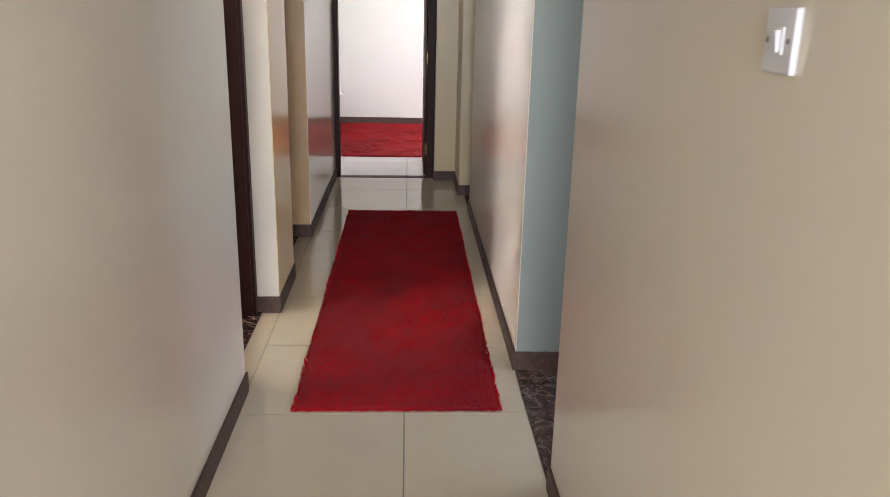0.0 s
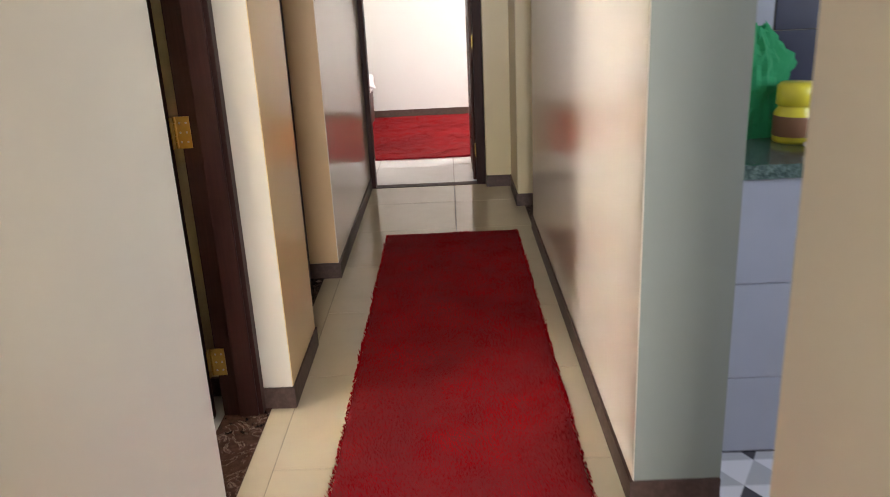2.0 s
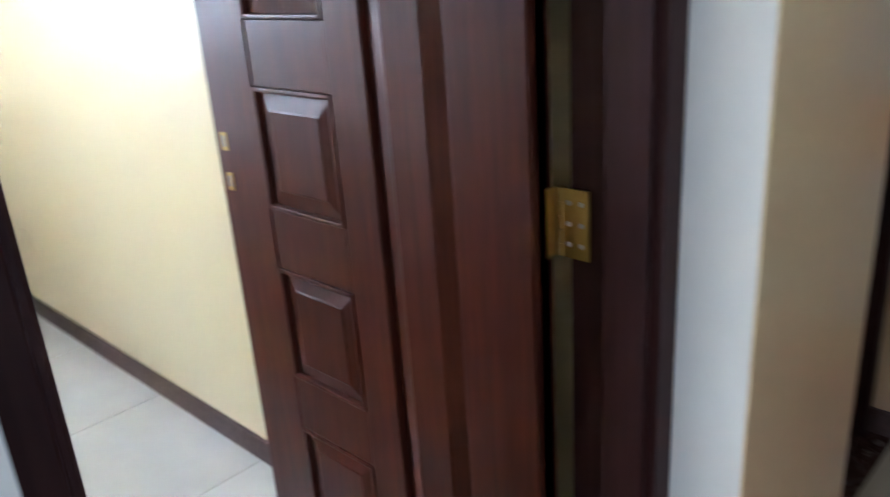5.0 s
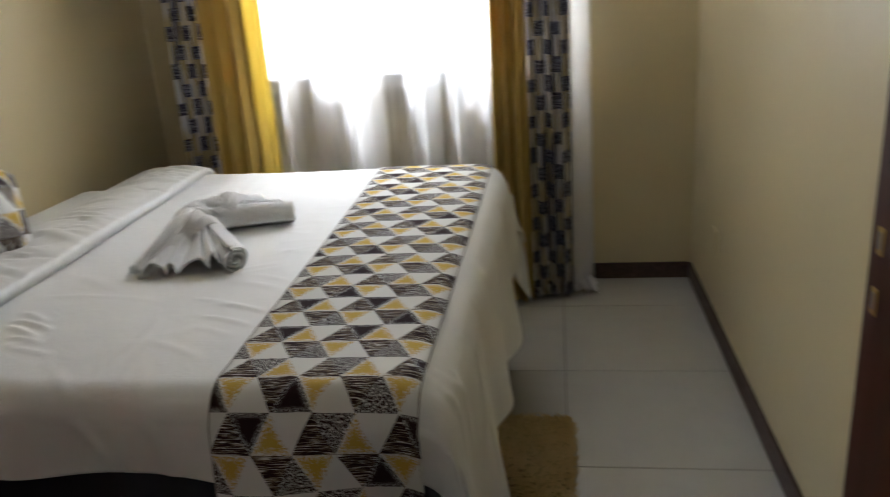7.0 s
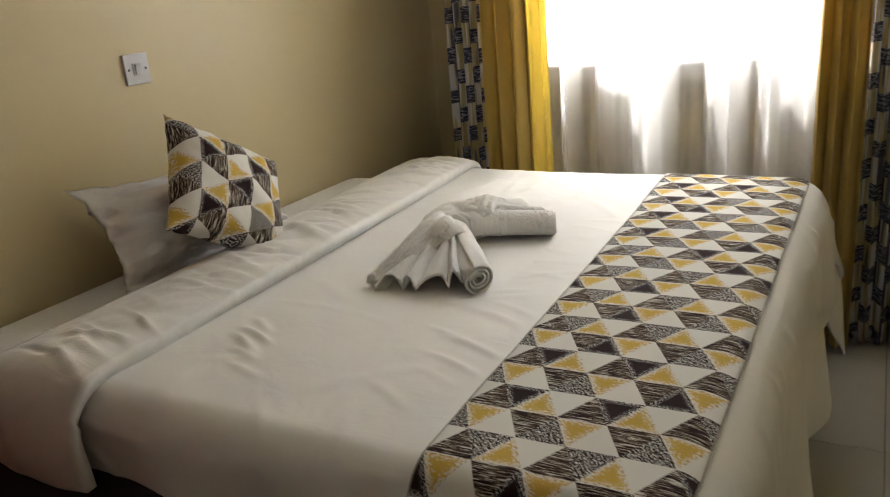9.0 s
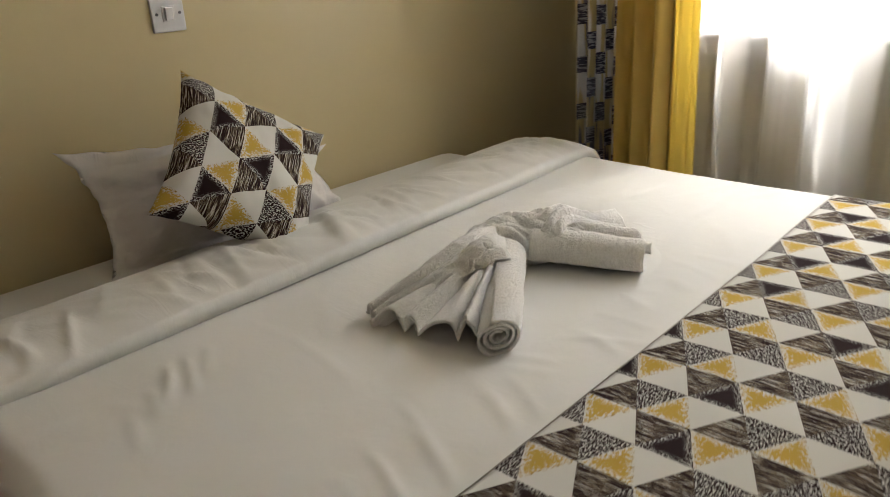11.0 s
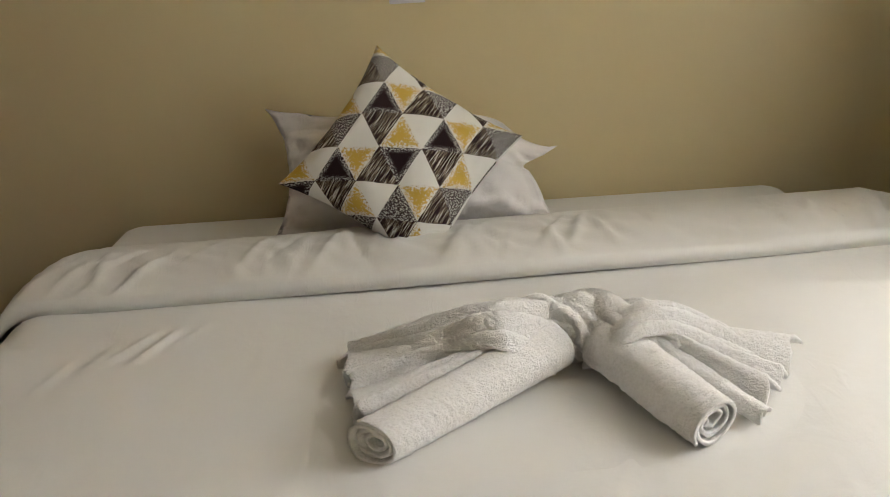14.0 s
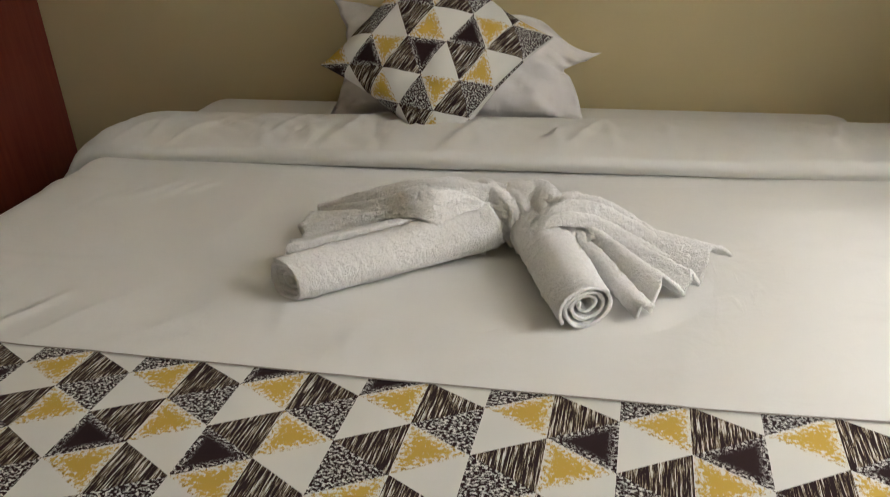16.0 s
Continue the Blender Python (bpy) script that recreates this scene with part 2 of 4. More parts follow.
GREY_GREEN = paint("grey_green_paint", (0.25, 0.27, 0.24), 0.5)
# tan and golden stand in for warm light on the cream wall
TAN_LIT = paint("tan_lit_wall", (0.62, 0.42, 0.22), 0.4)
GOLDEN_LIT = paint("golden_lit_wall", (0.76, 0.57, 0.31), 0.2)
CREAM = paint("cream_gloss_paint", (0.75, 0.69, 0.58), 0.19)
YELLOW = paint("pale_yellow_paint", (0.665, 0.56, 0.33), 0.36)
WHITE_PAINT = paint("white_paint", (0.78, 0.77, 0.74), 0.5)
TILE = porcelain("cream_porcelain", (0.60, 0.515, 0.37), 0.0)
BED_TILE = porcelain("grey_porcelain", (0.49, 0.47, 0.42), 0.16)
WHITE_TILE = porcelain("white_porcelain", (0.74, 0.73, 0.71), 0.12)
GROUT = plain("grey_grout", (0.26, 0.24, 0.21), 0.9)
SKIRTING = granite("brown_skirting_tile", (0.058, 0.029, 0.021), (0.10, 0.058, 0.044), 40, 0.55)
THRESHOLD = granite("brown_marble", (0.05, 0.026, 0.02), (0.10, 0.05, 0.038), 30, 0.25, True)
WOOD = varnished_wood("varnished_mahogany", (0.038, 0.0070, 0.0030), (0.088, 0.0185, 0.0072), 0.40, 0.0)
DARK_WOOD = varnished_wood("dark_mahogany", (0.022, 0.0055, 0.004), (0.046, 0.0125, 0.009), 0.5, 0.0)
RED_WOOD = varnished_wood("red_brown_wood", (0.13, 0.028, 0.018), (0.20, 0.05, 0.03), 0.4)
BRASS = metal("brass", (0.50, 0.33, 0.09), 0.38)
STEEL = metal("steel", (0.6, 0.6, 0.62), 0.3)
PLASTIC = plain("white_plastic", (0.70, 0.70, 0.73), 0.4)
GREY_PLASTIC = plain("grey_plastic", (0.16, 0.16, 0.18), 0.4)
RED_SHAG = shag("red_shag", (0.44, 0.006, 0.011), (0.23, 0.0025, 0.006))
RED_BASE = plain("red_rug_backing", (0.22, 0.003, 0.007), 0.95)
BEIGE_SHAG = shag("beige_shag", (0.80, 0.62, 0.32), (0.60, 0.45, 0.21))
BEIGE_BASE = plain("beige_rug_backing", (0.34, 0.24, 0.11), 0.95)
SHEET = cloth("white_cotton", (0.79, 0.78, 0.75), 900, 0.60, 0.15)
PILLOWCASE = cloth("white_pillowcase", (0.82, 0.79, 0.78), 900, 0.7, 0.5)
NAVY = cloth("navy_bed_cloth", (0.012, 0.013, 0.022), 600, 0.85, 0.2)
PRINT = triangle_print("triangle_print_cotton")
HEM = cloth("grey_hem", (0.30, 0.27, 0.24), 900, 0.9, 0.1)
BLOCKS = block_print("block_print_cotton")
GOLD = thin_cloth("gold_satin", (0.60, 0.42, 0.10), 0.0, 0.2)
SHEER = thin_cloth("white_voile", (0.84, 0.83, 0.82), 0.20, 0.76, 1200)
VOILE_HEM = thin_cloth("white_voile_folds", (0.72, 0.70, 0.68), 0.1, 0.35, 1200)
# gold satin again, paler: part of the backlight is put into its colour
GOLD_BACKLIT = thin_cloth("backlit_gold_satin", (0.80, 0.66, 0.22), 0.0, 0.65)
GLASS = Nodes("window_glass").done((1, 1, 1), 0.0, Transmission_Weight=1.0, IOR=1.45)


def terry():
    n = Nodes("white_terry")
    w = n.coords("Object")
    loops = n.noise(w, 260, 3, 0.8)
    clumps = n.noise(w, 120, 3, 0.7)
    c = n.mix(n.ramp(loops, (0.35, 0.0), (0.6, 1.0)), (0.86, 0.85, 0.83), (0.95, 0.94, 0.93))
    n.bump(n.math("ADD", loops, n.math("MULTIPLY", clumps, 1.1)), 0.75, 0.0055)
    return n.done(c, 0.95, Sheen_Weight=0.25)


TERRY = terry()


def cube_tiles():
    """Printed floor tiles: white, grey and charcoal diamonds."""
    n = Nodes("diamond_print_tile")
    x, y, _ = n.split(n.world((7.0, 7.0, 1)))
    a, c = n.math("ADD", x, n.math("MULTIPLY", y, 0.58)), n.math("SUBTRACT", x, n.math("MULTIPLY", y, 0.58))
    i, j = n.math("FLOOR", a), n.math("FLOOR", c)
    k = n.math("FLOORED_MODULO", n.math("ADD", n.math("MULTIPLY", i, 1.0), n.math("MULTIPLY", j, 2.0)), 4.0)
    half = n.math("GREATER_THAN", n.math("FRACT", a), n.math("FRACT", c))
    col = n.mix(n.math("COMPARE", k, 0.0, 0.1), n.mix(half, (0.66, 0.67, 0.70), (0.42, 0.43, 0.46)), (0.05, 0.05, 0.06))
    return n.done(col, 0.25)


CUBES = cube_tiles()
BLUE_TILE = porcelain("blue_grey_wall_tile", (0.36, 0.38, 0.45), 0.3)
NAVY_TILE = porcelain("navy_wall_tile", (0.035, 0.04, 0.075), 0.2)
GREEN_GRANITE = granite("green_granite", (0.03, 0.06, 0.055), (0.16, 0.23, 0.21), 90, 0.15)
GREEN_FILM = thin_cloth("green_plastic_film", (0.02, 0.42, 0.17), 0.0, 0.35)


# ---- mesh helpers ----
def link(name, bm, material, parent=None, smooth=False, label=""):
    me = bpy.data.meshes.new(name)
    bm.to_mesh(me)
    bm.free()
    if smooth:
        for p in me.polygons:
            p.use_smooth = True
    for m in material if isinstance(material, (list, tuple)) else [material]:
        me.materials.append(m)
    ob = new(name, me)
    if parent is not None:
        ob.parent = parent
    if label:
        ob["label"] = label
    return ob


def part(name, bm, material, parent, label="", smooth=False):
    return link(name, bm, material, parent, smooth, label)


def empty(name, m=None):
    ob = new(name)
    if m is not None:
        ob.matrix_world = m
    return ob


def add_box(bm, x0, x1, y0, y1, z0, z1):
    vs = [bm.verts.new((x, y, z)) for x in (x0, x1) for y in (y0, y1) for z in (z0, z1)]
    for f in ((0, 1, 3, 2), (4, 6, 7, 5), (0, 4, 5, 1), (2, 3, 7, 6), (0, 2, 6, 4), (1, 5, 7, 3)):
        bm.faces.new([vs[i] for i in f])
    return bm


def box(x0, x1, y0, y1, z0, z1, bevel=0.0, seg=2):
    bm = add_box(bmesh.new(), x0, x1, y0, y1, z0, z1)
    if bevel:
        bmesh.ops.bevel(bm, geom=bm.edges[:], offset=bevel, segments=seg, profile=0.6, affect="EDGES")
    return bm


def boxes(*rects):
    bm = bmesh.new()
    for r in rects:
        add_box(bm, *r)
    return bm


def grid_surface(nu, nv, f, uv=None, close_u=False):
    """A sheet of nu x nv points f(i, j) -> place; uv(i, j) in metres."""
    bm = bmesh.new()
    layer = bm.loops.layers.uv.new("UVMap") if uv else None
    rows = [[bm.verts.new(f(i, j)) for j in range(nv)] for i in range(nu)]
    for i in range(nu if close_u else nu - 1):
        for j in range(nv - 1):
            ids = [(i, j), ((i + 1), j), ((i + 1), j + 1), (i, j + 1)]
            face = bm.faces.new([rows[a % nu][b] for a, b in ids])
            if uv:
                for loop, (a, b) in zip(face.loops, ids):
                    loop[layer].uv = uv(a, b)
    return bm


def wob(x, y=0.0, z=0.0):
    return noise.noise(Vector((x, y, z)))


def structure(ob, label="", category=""):
    return tagged(ob, label, category, kind="structure")


def bright_sky(name, x, y, z, w, h, turn, power):
    n = Nodes("bright_overcast")
    em = n.tree.nodes.new("ShaderNodeEmission")
    em.inputs[0].default_value, em.inputs[1].default_value = (1.0, 0.99, 0.97, 1), power
    n.tree.links.new(em.outputs[0], n.out.inputs[0])
    ob = link(name, grid_surface(2, 2, lambda i, j: ((i - 0.5) * w, 0, (j - 0.5) * h)), n.mat)
    ob.matrix_world = pose(x, y, z, 0, 0, turn)
    return tagged(ob, "bright overcast sky outside the window", "sky", kind="structure")


bright_sky("backdrop", -7.5, 2.15, 1.2, 14, 5.4, 90, 2.2)

# ---- the setting: floors ----
def tiled_floor(name, label, rect, x0, y0, size, material, top=0.0, joint=0.004, cuts=()):
    fx0, fx1, fy0, fy1 = rect
    slab = structure(link(name, box(fx0, fx1, fy0, fy1, top - 0.12, top - 0.003), GROUT), label, "floor")
    TODO_TILES.append((slab, rect, x0, y0, size, material, top, joint, cuts))
    return slab


def lay_tiles():
    shared = {}
    for slab, (fx0, fx1, fy0, fy1), x0, y0, size, material, top, joint, cuts in TODO_TILES:
        g = joint / 2
        for i in range(math.floor((fx0 - x0) / size), math.ceil((fx1 - x0) / size)):
            for j in range(math.floor((fy0 - y0) / size), math.ceil((fy1 - y0) / size)):
                a, b = max(fx0, x0 + i * size + g), min(fx1, x0 + (i + 1) * size - g)
                c, d = max(fy0, y0 + j * size + g), min(fy1, y0 + (j + 1) * size - g)
                if b - a < 0.01 or d - c < 0.01:
                    continue
                key = (round(b - a, 3), round(d - c, 3), material.name)
                if key not in shared:
                    bm = box(-(b - a) / 2, (b - a) / 2, -(d - c) / 2, (d - c) / 2, -0.008, 0, 0.0012, 1)
                    me = bpy.data.meshes.new("tile")
                    bm.to_mesh(me)
                    bm.free()
                    me.materials.append(material)
                    shared[key] = me
                ob = new("tile", shared[key])
                ob.parent = slab
                ob.location = ((a + b) / 2, (c + d) / 2, top)


TODO_TILES = []
H = 2.7
S_WALL = 1.02
tiled_floor("floor_corridor", "polished cream porcelain tile corridor floor", (-0.6, 0.45, -1.6, 6.5), 0, 0, 0.6, TILE)
tiled_floor("floor_bedroom", "polished grey-cream tile bedroom floor", (-4.17, -0.838, S_WALL, 3.49), -3.23, 2.9, 0.6, BED_TILE)
tiled_floor("floor_end_room", "glossy white tile floor of the end room", (-2.4, 2.0, 6.5, 9.56), 0.0, 6.5, 0.6, WHITE_TILE)
tiled_floor("floor_living", "cream tile floor of the living room", (-3.2, 3.2, -4.8, -1.6), 0, 0, 0.6, TILE)

# ---- the setting: walls ----
wall = structure(link("wall_left", boxes(
    (-0.838, -0.6, -1.6, 2.57, -0.1, H), (-0.838, -0.6, 2.57, 3.38, 2.1, H), (-0.838, -0.6, 3.38, 3.87, -0.1, H),
    (-0.838, -0.6, 3.87, 4.655, 2.1, H), (-0.838, -0.6, 4.655, 6.5, -0.1, H)), CREAM), "cream gloss-painted corridor wall with door openings", "wall")
structure(link("wall_right", boxes(
    (0.45, 0.688, -1.6, 1.93, -0.1, H), (0.45, 0.688, 1.93, 2.765, 2.1, H), (0.45, 0.688, 2.765, 5.33, -0.1, H),
    (0.45, 0.688, 5.33, 5.83, 2.1, H)), CREAM), "cream gloss-painted corridor wall beside the kitchen", "wall")
structure(link("wall_right_end", boxes((0.405, 0.65, 5.83, 6.36, -0.1, H), (0.23, 0.65, 6.36, 6.62, -0.1, H)), YELLOW), "yellow painted corner of the corridor wall", "wall")
structure(link("wall_end_door", boxes((-0.6, 0.23, 6.5, 6.62, 2.12, H), (-2.4, -0.6, 6.5, 6.62, -0.1, H), (0.65, 2.0, 6.5, 6.62, -0.1, H)), CREAM), "cream painted wall over the end door", "wall")
structure(link("wall_end_room_far", box(-2.4, 2.0, 9.56, 9.7, -0.1, H), WHITE_PAINT), "white painted far wall of the end room", "wall")
structure(link("wall_end_room_left", box(-2.52, -2.4, 6.5, 9.7, -0.1, H), WHITE_PAINT), "white painted side wall of the end room", "wall")
structure(link("wall_end_room_right", boxes((2.0, 2.12, 6.5, 7.2, -0.1, H), (2.0, 2.12, 8.8, 9.7, -0.1, H), (2.0, 2.12, 7.2, 8.8, -0.1, 0.95), (2.0, 2.12, 7.2, 8.8, 2.2, H)), WHITE_PAINT), "white painted window wall of the end room", "wall")
structure(link("wall_bedroom_north", box(-4.17, -0.838, 3.49, 3.6, -0.1, H), YELLOW), "pale yellow painted bedroom wall", "wall")
structure(link("wall_bedroom_south", box(-4.17, -0.838, S_WALL - 0.12, S_WALL, -0.1, H), YELLOW), "pale yellow painted wall behind the bed", "wall")
WY0, WY1, WZ0, WZ1 = 1.45, 2.76, 0.955, 2.4
structure(link("wall_bedroom_west", boxes(
    (-4.37, -4.17, 0.77, WY0, -0.1, H), (-4.37, -4.17, WY1, 3.6, -0.1, H), (-4.37, -4.17, WY0, WY1, -0.1, WZ0), (-4.37, -4.17, WY0, WY1, WZ1, H)), YELLOW), "pale yellow painted bedroom wall with a window", "wall")
structure(link("wall_bathroom_back", boxes((-2.2, -2.08, 3.6, 6.5, -0.1, H)), WHITE_PAINT), "plain white wall behind the closed door", "wall")
structure(link("floor_store", box(-2.08, -0.838, 3.6, 6.5, -0.12, 0), THRESHOLD), "brown floor behind the closed door", "floor")
structure(link("wall_living", boxes((-3.32, -3.2, -4.92, -1.6, -0.1, H), (3.2, 3.32, -4.92, -1.6, -0.1, H), (-3.2, -1.0, -4.92, -4.8, -0.1, H), (1.4, 3.2, -4.92, -4.8, -0.1, H),
    (-1.0, 1.4, -4.92, -4.8, -0.1, 0.9), (-1.0, 1.4, -4.92, -4.8, 2.5, H), (-3.32, -0.838, -1.72, -1.6, -0.1, H), (0.688, 3.32, -1.72, -1.6, -0.1, H)), CREAM), "cream painted living room walls with a window", "wall")
structure(link("ceiling", boxes((-4.4, 3.4, -5.0, 9.7, H, H + 0.12)), WHITE_PAINT), "flat white painted ceiling", "ceiling")

# kitchen shell
tiled_floor("floor_kitchen", "patterned grey and white kitchen floor tiles", (0.688, 2.6, 0.6, 3.0), 0.70, 3.0, 0.3, CUBES)
structure(link("wall_kitchen", boxes((0.688, 2.72, 3.6, 3.72, -0.1, H), (2.6, 2.72, 0.5, 1.2, -0.1, H), (2.6, 2.72, 2.4, 3.6, -0.1, H), (2.6, 2.72, 1.2, 2.4, -0.1, 1.0), (2.6, 2.72, 1.2, 2.4, 2.1, H), (0.688, 2.72, 0.5, 0.6, -0.1, H)), WHITE_PAINT), "plain kitchen walls with a window", "wall")
structure(link("wall_side_room", boxes((1.6, 1.7, 3.72, 6.5, -0.1, H)), WHITE_PAINT), "plain wall of the side room", "wall")
structure(link("floor_side_room", box(0.688, 1.6, 3.72, 6.5, -0.12, 0), THRESHOLD), "brown floor of the side room", "floor")
structure(link("threshold_bedroom", box(-0.838, -0.68, 2.57, 3.38, -0.02, 0.004), THRESHOLD), "brown marble door threshold", "threshold")
structure(link("threshold_kitchen", box(0.45, 0.688, 1.93, 2.765, -0.02, 0.003), THRESHOLD), "brown marble kitchen threshold with pale veins", "threshold")
structure(link("threshold_store", box(-0.838, -0.68, 3.87, 4.655, -0.02, 0.004), THRESHOLD), "brown marble door threshold", "threshold")
structure(link("threshold_fill_bedroom", boxes((-0.68, -0.6, 2.57, 3.38, -0.02, 0.0), (-0.68, -0.6, 3.87, 4.655, -0.02, 0.0)), TILE), "cream tile strip before the thresholds", "threshold")
structure(link("threshold_side_room", box(0.45, 0.688, 5.33, 5.83, -0.02, 0.003), THRESHOLD), "brown marble door threshold", "threshold")
structure(link("threshold_end", box(-0.6, 0.23, 6.44, 6.52, -0.004, 0.004), SKIRTING), "dark strip at the end door", "threshold")

# skirting: tile strips that stand proud of the walls
def skirting(name, h, t, *runs):
    """Runs of (x0, y0, x1, y1, side): the strip lies on that side of the line."""
    bm = bmesh.new()
    for x0, y0, x1, y1, nx, ny in runs:
        xs, ys = sorted((x0, x1)), sorted((y0, y1))
        if nx:
            xs = sorted((x0, x0 + nx * t))
        if ny:
            ys = sorted((y0, y0 + ny * t))
        add_box(bm, xs[0], xs[1], ys[0], ys[1], 0, h)
    return structure(link(name, bm, SKIRTING), "dark brown tile skirting", "skirting")


skirting("baseboard_left", 0.08, 0.009, (-0.6, -1.6, -0.6, 2.579, 1, 0), (-0.6, 3.371, -0.6, 3.879, 1, 0), (-0.6, 4.646, -0.6, 6.44, 1, 0),
         (-0.72, 3.38, -0.6, 3.38, 0, -1), (-0.75, 4.655, -0.6, 4.655, 0, -1))
skirting("baseboard_right", 0.08, 0.009, (0.45, -1.6, 0.45, 1.939, -1, 0), (0.45, 2.756, 0.45, 5.339, -1, 0), (0.45, 2.765, 0.688, 2.765, 0, -1),
         (0.405, 5.821, 0.405, 6.351, -1, 0), (0.405, 5.83, 0.56, 5.83, 0, -1), (0.23, 6.36, 0.405, 6.36, 0, -1))
skirting("baseboard_bedroom", 0.074, 0.012, (-4.158, 3.49, -0.85, 3.49, 0, -1), (-4.17, S_WALL + 0.012, -4.17, 3.478, 1, 0), (-4.158, S_WALL, -0.85, S_WALL, 0, 1))
skirting("baseboard_end_room", 0.08, 0.012, (-2.4, 9.56, 2.0, 9.56, 0, -1))
# ---- doors ----
def panel_bm(x0, x1, z0, z1, y, depth, edge):
    """A raised panel: a field that stands out of a bevelled border, facing -y."""
    bm = bmesh.new()
    rings = []
    for inset, dy in ((0.0, 0.0), (edge * 0.15, -depth * 0.35), (edge, -depth), (edge + 0.004, -depth - 0.002)):
        rings.append([bm.verts.new((x, y + dy, z)) for x, z in ((x0 + inset, z0 + inset), (x1 - inset, z0 + inset), (x1 - inset, z1 - inset), (x0 + inset, z1 - inset))])
    for a, b in zip(rings, rings[1:]):
        for i in range(4):
            bm.faces.new((a[i], a[(i + 1) % 4], b[(i + 1) % 4], b[i]))
    bm.faces.new(rings[-1])
    return bm


def door_leaf(parent, m, width=0.77, height=2.05, detail=True):
    """A panelled leaf, hinged at the origin, that runs along -x and shows its face to -y."""
    leaf = part("leaf", box(-width, 0, -0.008, 0.016, 0.012, height), WOOD, parent)
    leaf.matrix_local = m
    w = width
    c0, c1, c2, c3 = -w + 0.153, -w + 0.373, -w + 0.462, -0.142
    rails = [0.012, 0.2, 0.44, 0.56, 0.80, 0.92, 1.147, 1.262, 1.49, 1.62, 1.9, height]
    for x0, x1 in ((-w, c0), (c1, c2), (c3, 0)):
        part("stile", box(x0, x1, -0.022, 0.024, 0.012, height, 0.003), WOOD, leaf)
    for z0, z1 in zip(rails[0::2], rails[1::2]):
        part("rail", box(c0 + 0.0005, c1 - 0.0005, -0.0205, 0.022, z0, z1, 0.003), WOOD, leaf)
    for z0, z1 in ((rails[0], rails[1]), (rails[-2], rails[-1])):
        part("rail", box(c2 + 0.0005, c3 - 0.0005, -0.0205, 0.022, z0, z1, 0.003), WOOD, leaf)
    for z0, z1 in zip(rails[1::2], rails[2::2]):
        part("panel", panel_bm(c0 + 0.004, c1 - 0.004, z0 + 0.004, z1 - 0.004, -0.008, 0.011, 0.034), WOOD, leaf)
        for a in ((c0, c0 + 0.009, z0, z1), (c1 - 0.009, c1, z0, z1)):
            part("moulding", box(a[0], a[1], -0.024, -0.006, a[2], a[3], 0.003), WOOD, leaf)
        for a in ((z0, z0 + 0.009), (z1 - 0.009, z1)):
            part("moulding", box(c0 + 0.009, c1 - 0.009, -0.024, -0.006, a[0], a[1], 0.003), WOOD, leaf)
    part("panel", panel_bm(c2 + 0.004, c3 - 0.004, rails[1] + 0.004, rails[-2] - 0.004, -0.008, 0.012, 0.036), WOOD, leaf)
    if detail:
        for z in (1.035, 0.955):
            part("lock_hole", box(-w + 0.022, -w + 0.040, -0.0235, -0.02, z - 0.018, z + 0.018, 0.001), BRASS, leaf, "worn brass lock hole with no handle")
        for z in (1.036, 0.956):
            part("keyhole", box(-w + 0.027, -w + 0.036, -0.0242, -0.021, z - 0.011, z + 0.011), GREY_PLASTIC, leaf)
    return leaf


def hinge(parent, x, y, z, h=0.098, leaf_dir=-1):
    """A brass butt hinge: knuckles, with one plate on the jamb and one on the leaf's edge."""
    bm = bmesh.new()
    for i in range(5):
        z0 = z + h * i / 5
        bmesh.ops.create_cone(bm, cap_ends=True, segments=12, radius1=0.0065, radius2=0.0065, depth=h / 5 - 0.001, matrix=Matrix.Translation((x, y, z0 + h / 10)))
    add_box(bm, x + 0.002, x + 0.045, y - 0.0045, y - 0.001, z, z + h)
    add_box(bm, x - 0.0088, x - 0.006, y - 0.026, y - 0.004, z, z + h)
    hob = part("hinge", bm, BRASS, parent, "aged brass butt hinge")
    for sx in (0.014, 0.034):
        for sz in (0.2, 0.5, 0.8):
            b2 = bmesh.new()
            bmesh.ops.create_cone(b2, cap_ends=True, segments=8, radius1=0.004, radius2=0.003, depth=0.002, matrix=Matrix.Translation((x + sx, y - 0.005, z + h * sz)) @ pose(0, 0, 0, 90))
            part("screw", b2, STEEL, hob)
    return hob


def jambs(parent, m, y0, y1, x0, x1, top=2.1, t=0.045):
    """A lining round an opening from y0 to y1, x0 to x1 deep, with a rebate."""
    mid = x0 + (x1 - x0) * 0.42
    for name, ya, yb, s in (("jamb", y0, y0 + t, 1), ("jamb", y1 - t, y1, -1)):
        bm = box(x0, x1, ya, yb, 0.002, top, 0.003)
        ry0, ry1 = (yb, yb + 0.012) if s > 0 else (ya - 0.012, ya)
        b2 = box(mid, x1 - 0.014, ry0, ry1, 0.002, top - t, 0.004)
        part(name, bm, m, parent)
        part("door_stop", b2, m, parent)
    part("head", box(x0, x1, y0 + t, y1 - t, top - t, top, 0.003), m, parent)


door_1 = structure(empty("door_1", pose(0, 0, 0)), "open panelled mahogany bedroom door in a dark frame", "door")
jambs(door_1, DARK_WOOD, 2.572, 3.378, -0.837, -0.70)
door_leaf(door_1, pose(-0.862, 3.303, 0))
for z in (0.165, 0.948, 1.76):
    hinge(door_1, -0.848, 3.329, z)
door_2 = structure(empty("door_2", pose(0, 0, 0)), "closed dark mahogany door in a corridor recess", "door")
jambs(door_2, DARK_WOOD, 3.872, 4.653, -0.837, -0.745)
door_leaf(door_2, pose(-0.80, 4.606, 0, 0, 0, 90), 0.69, 2.04, False)
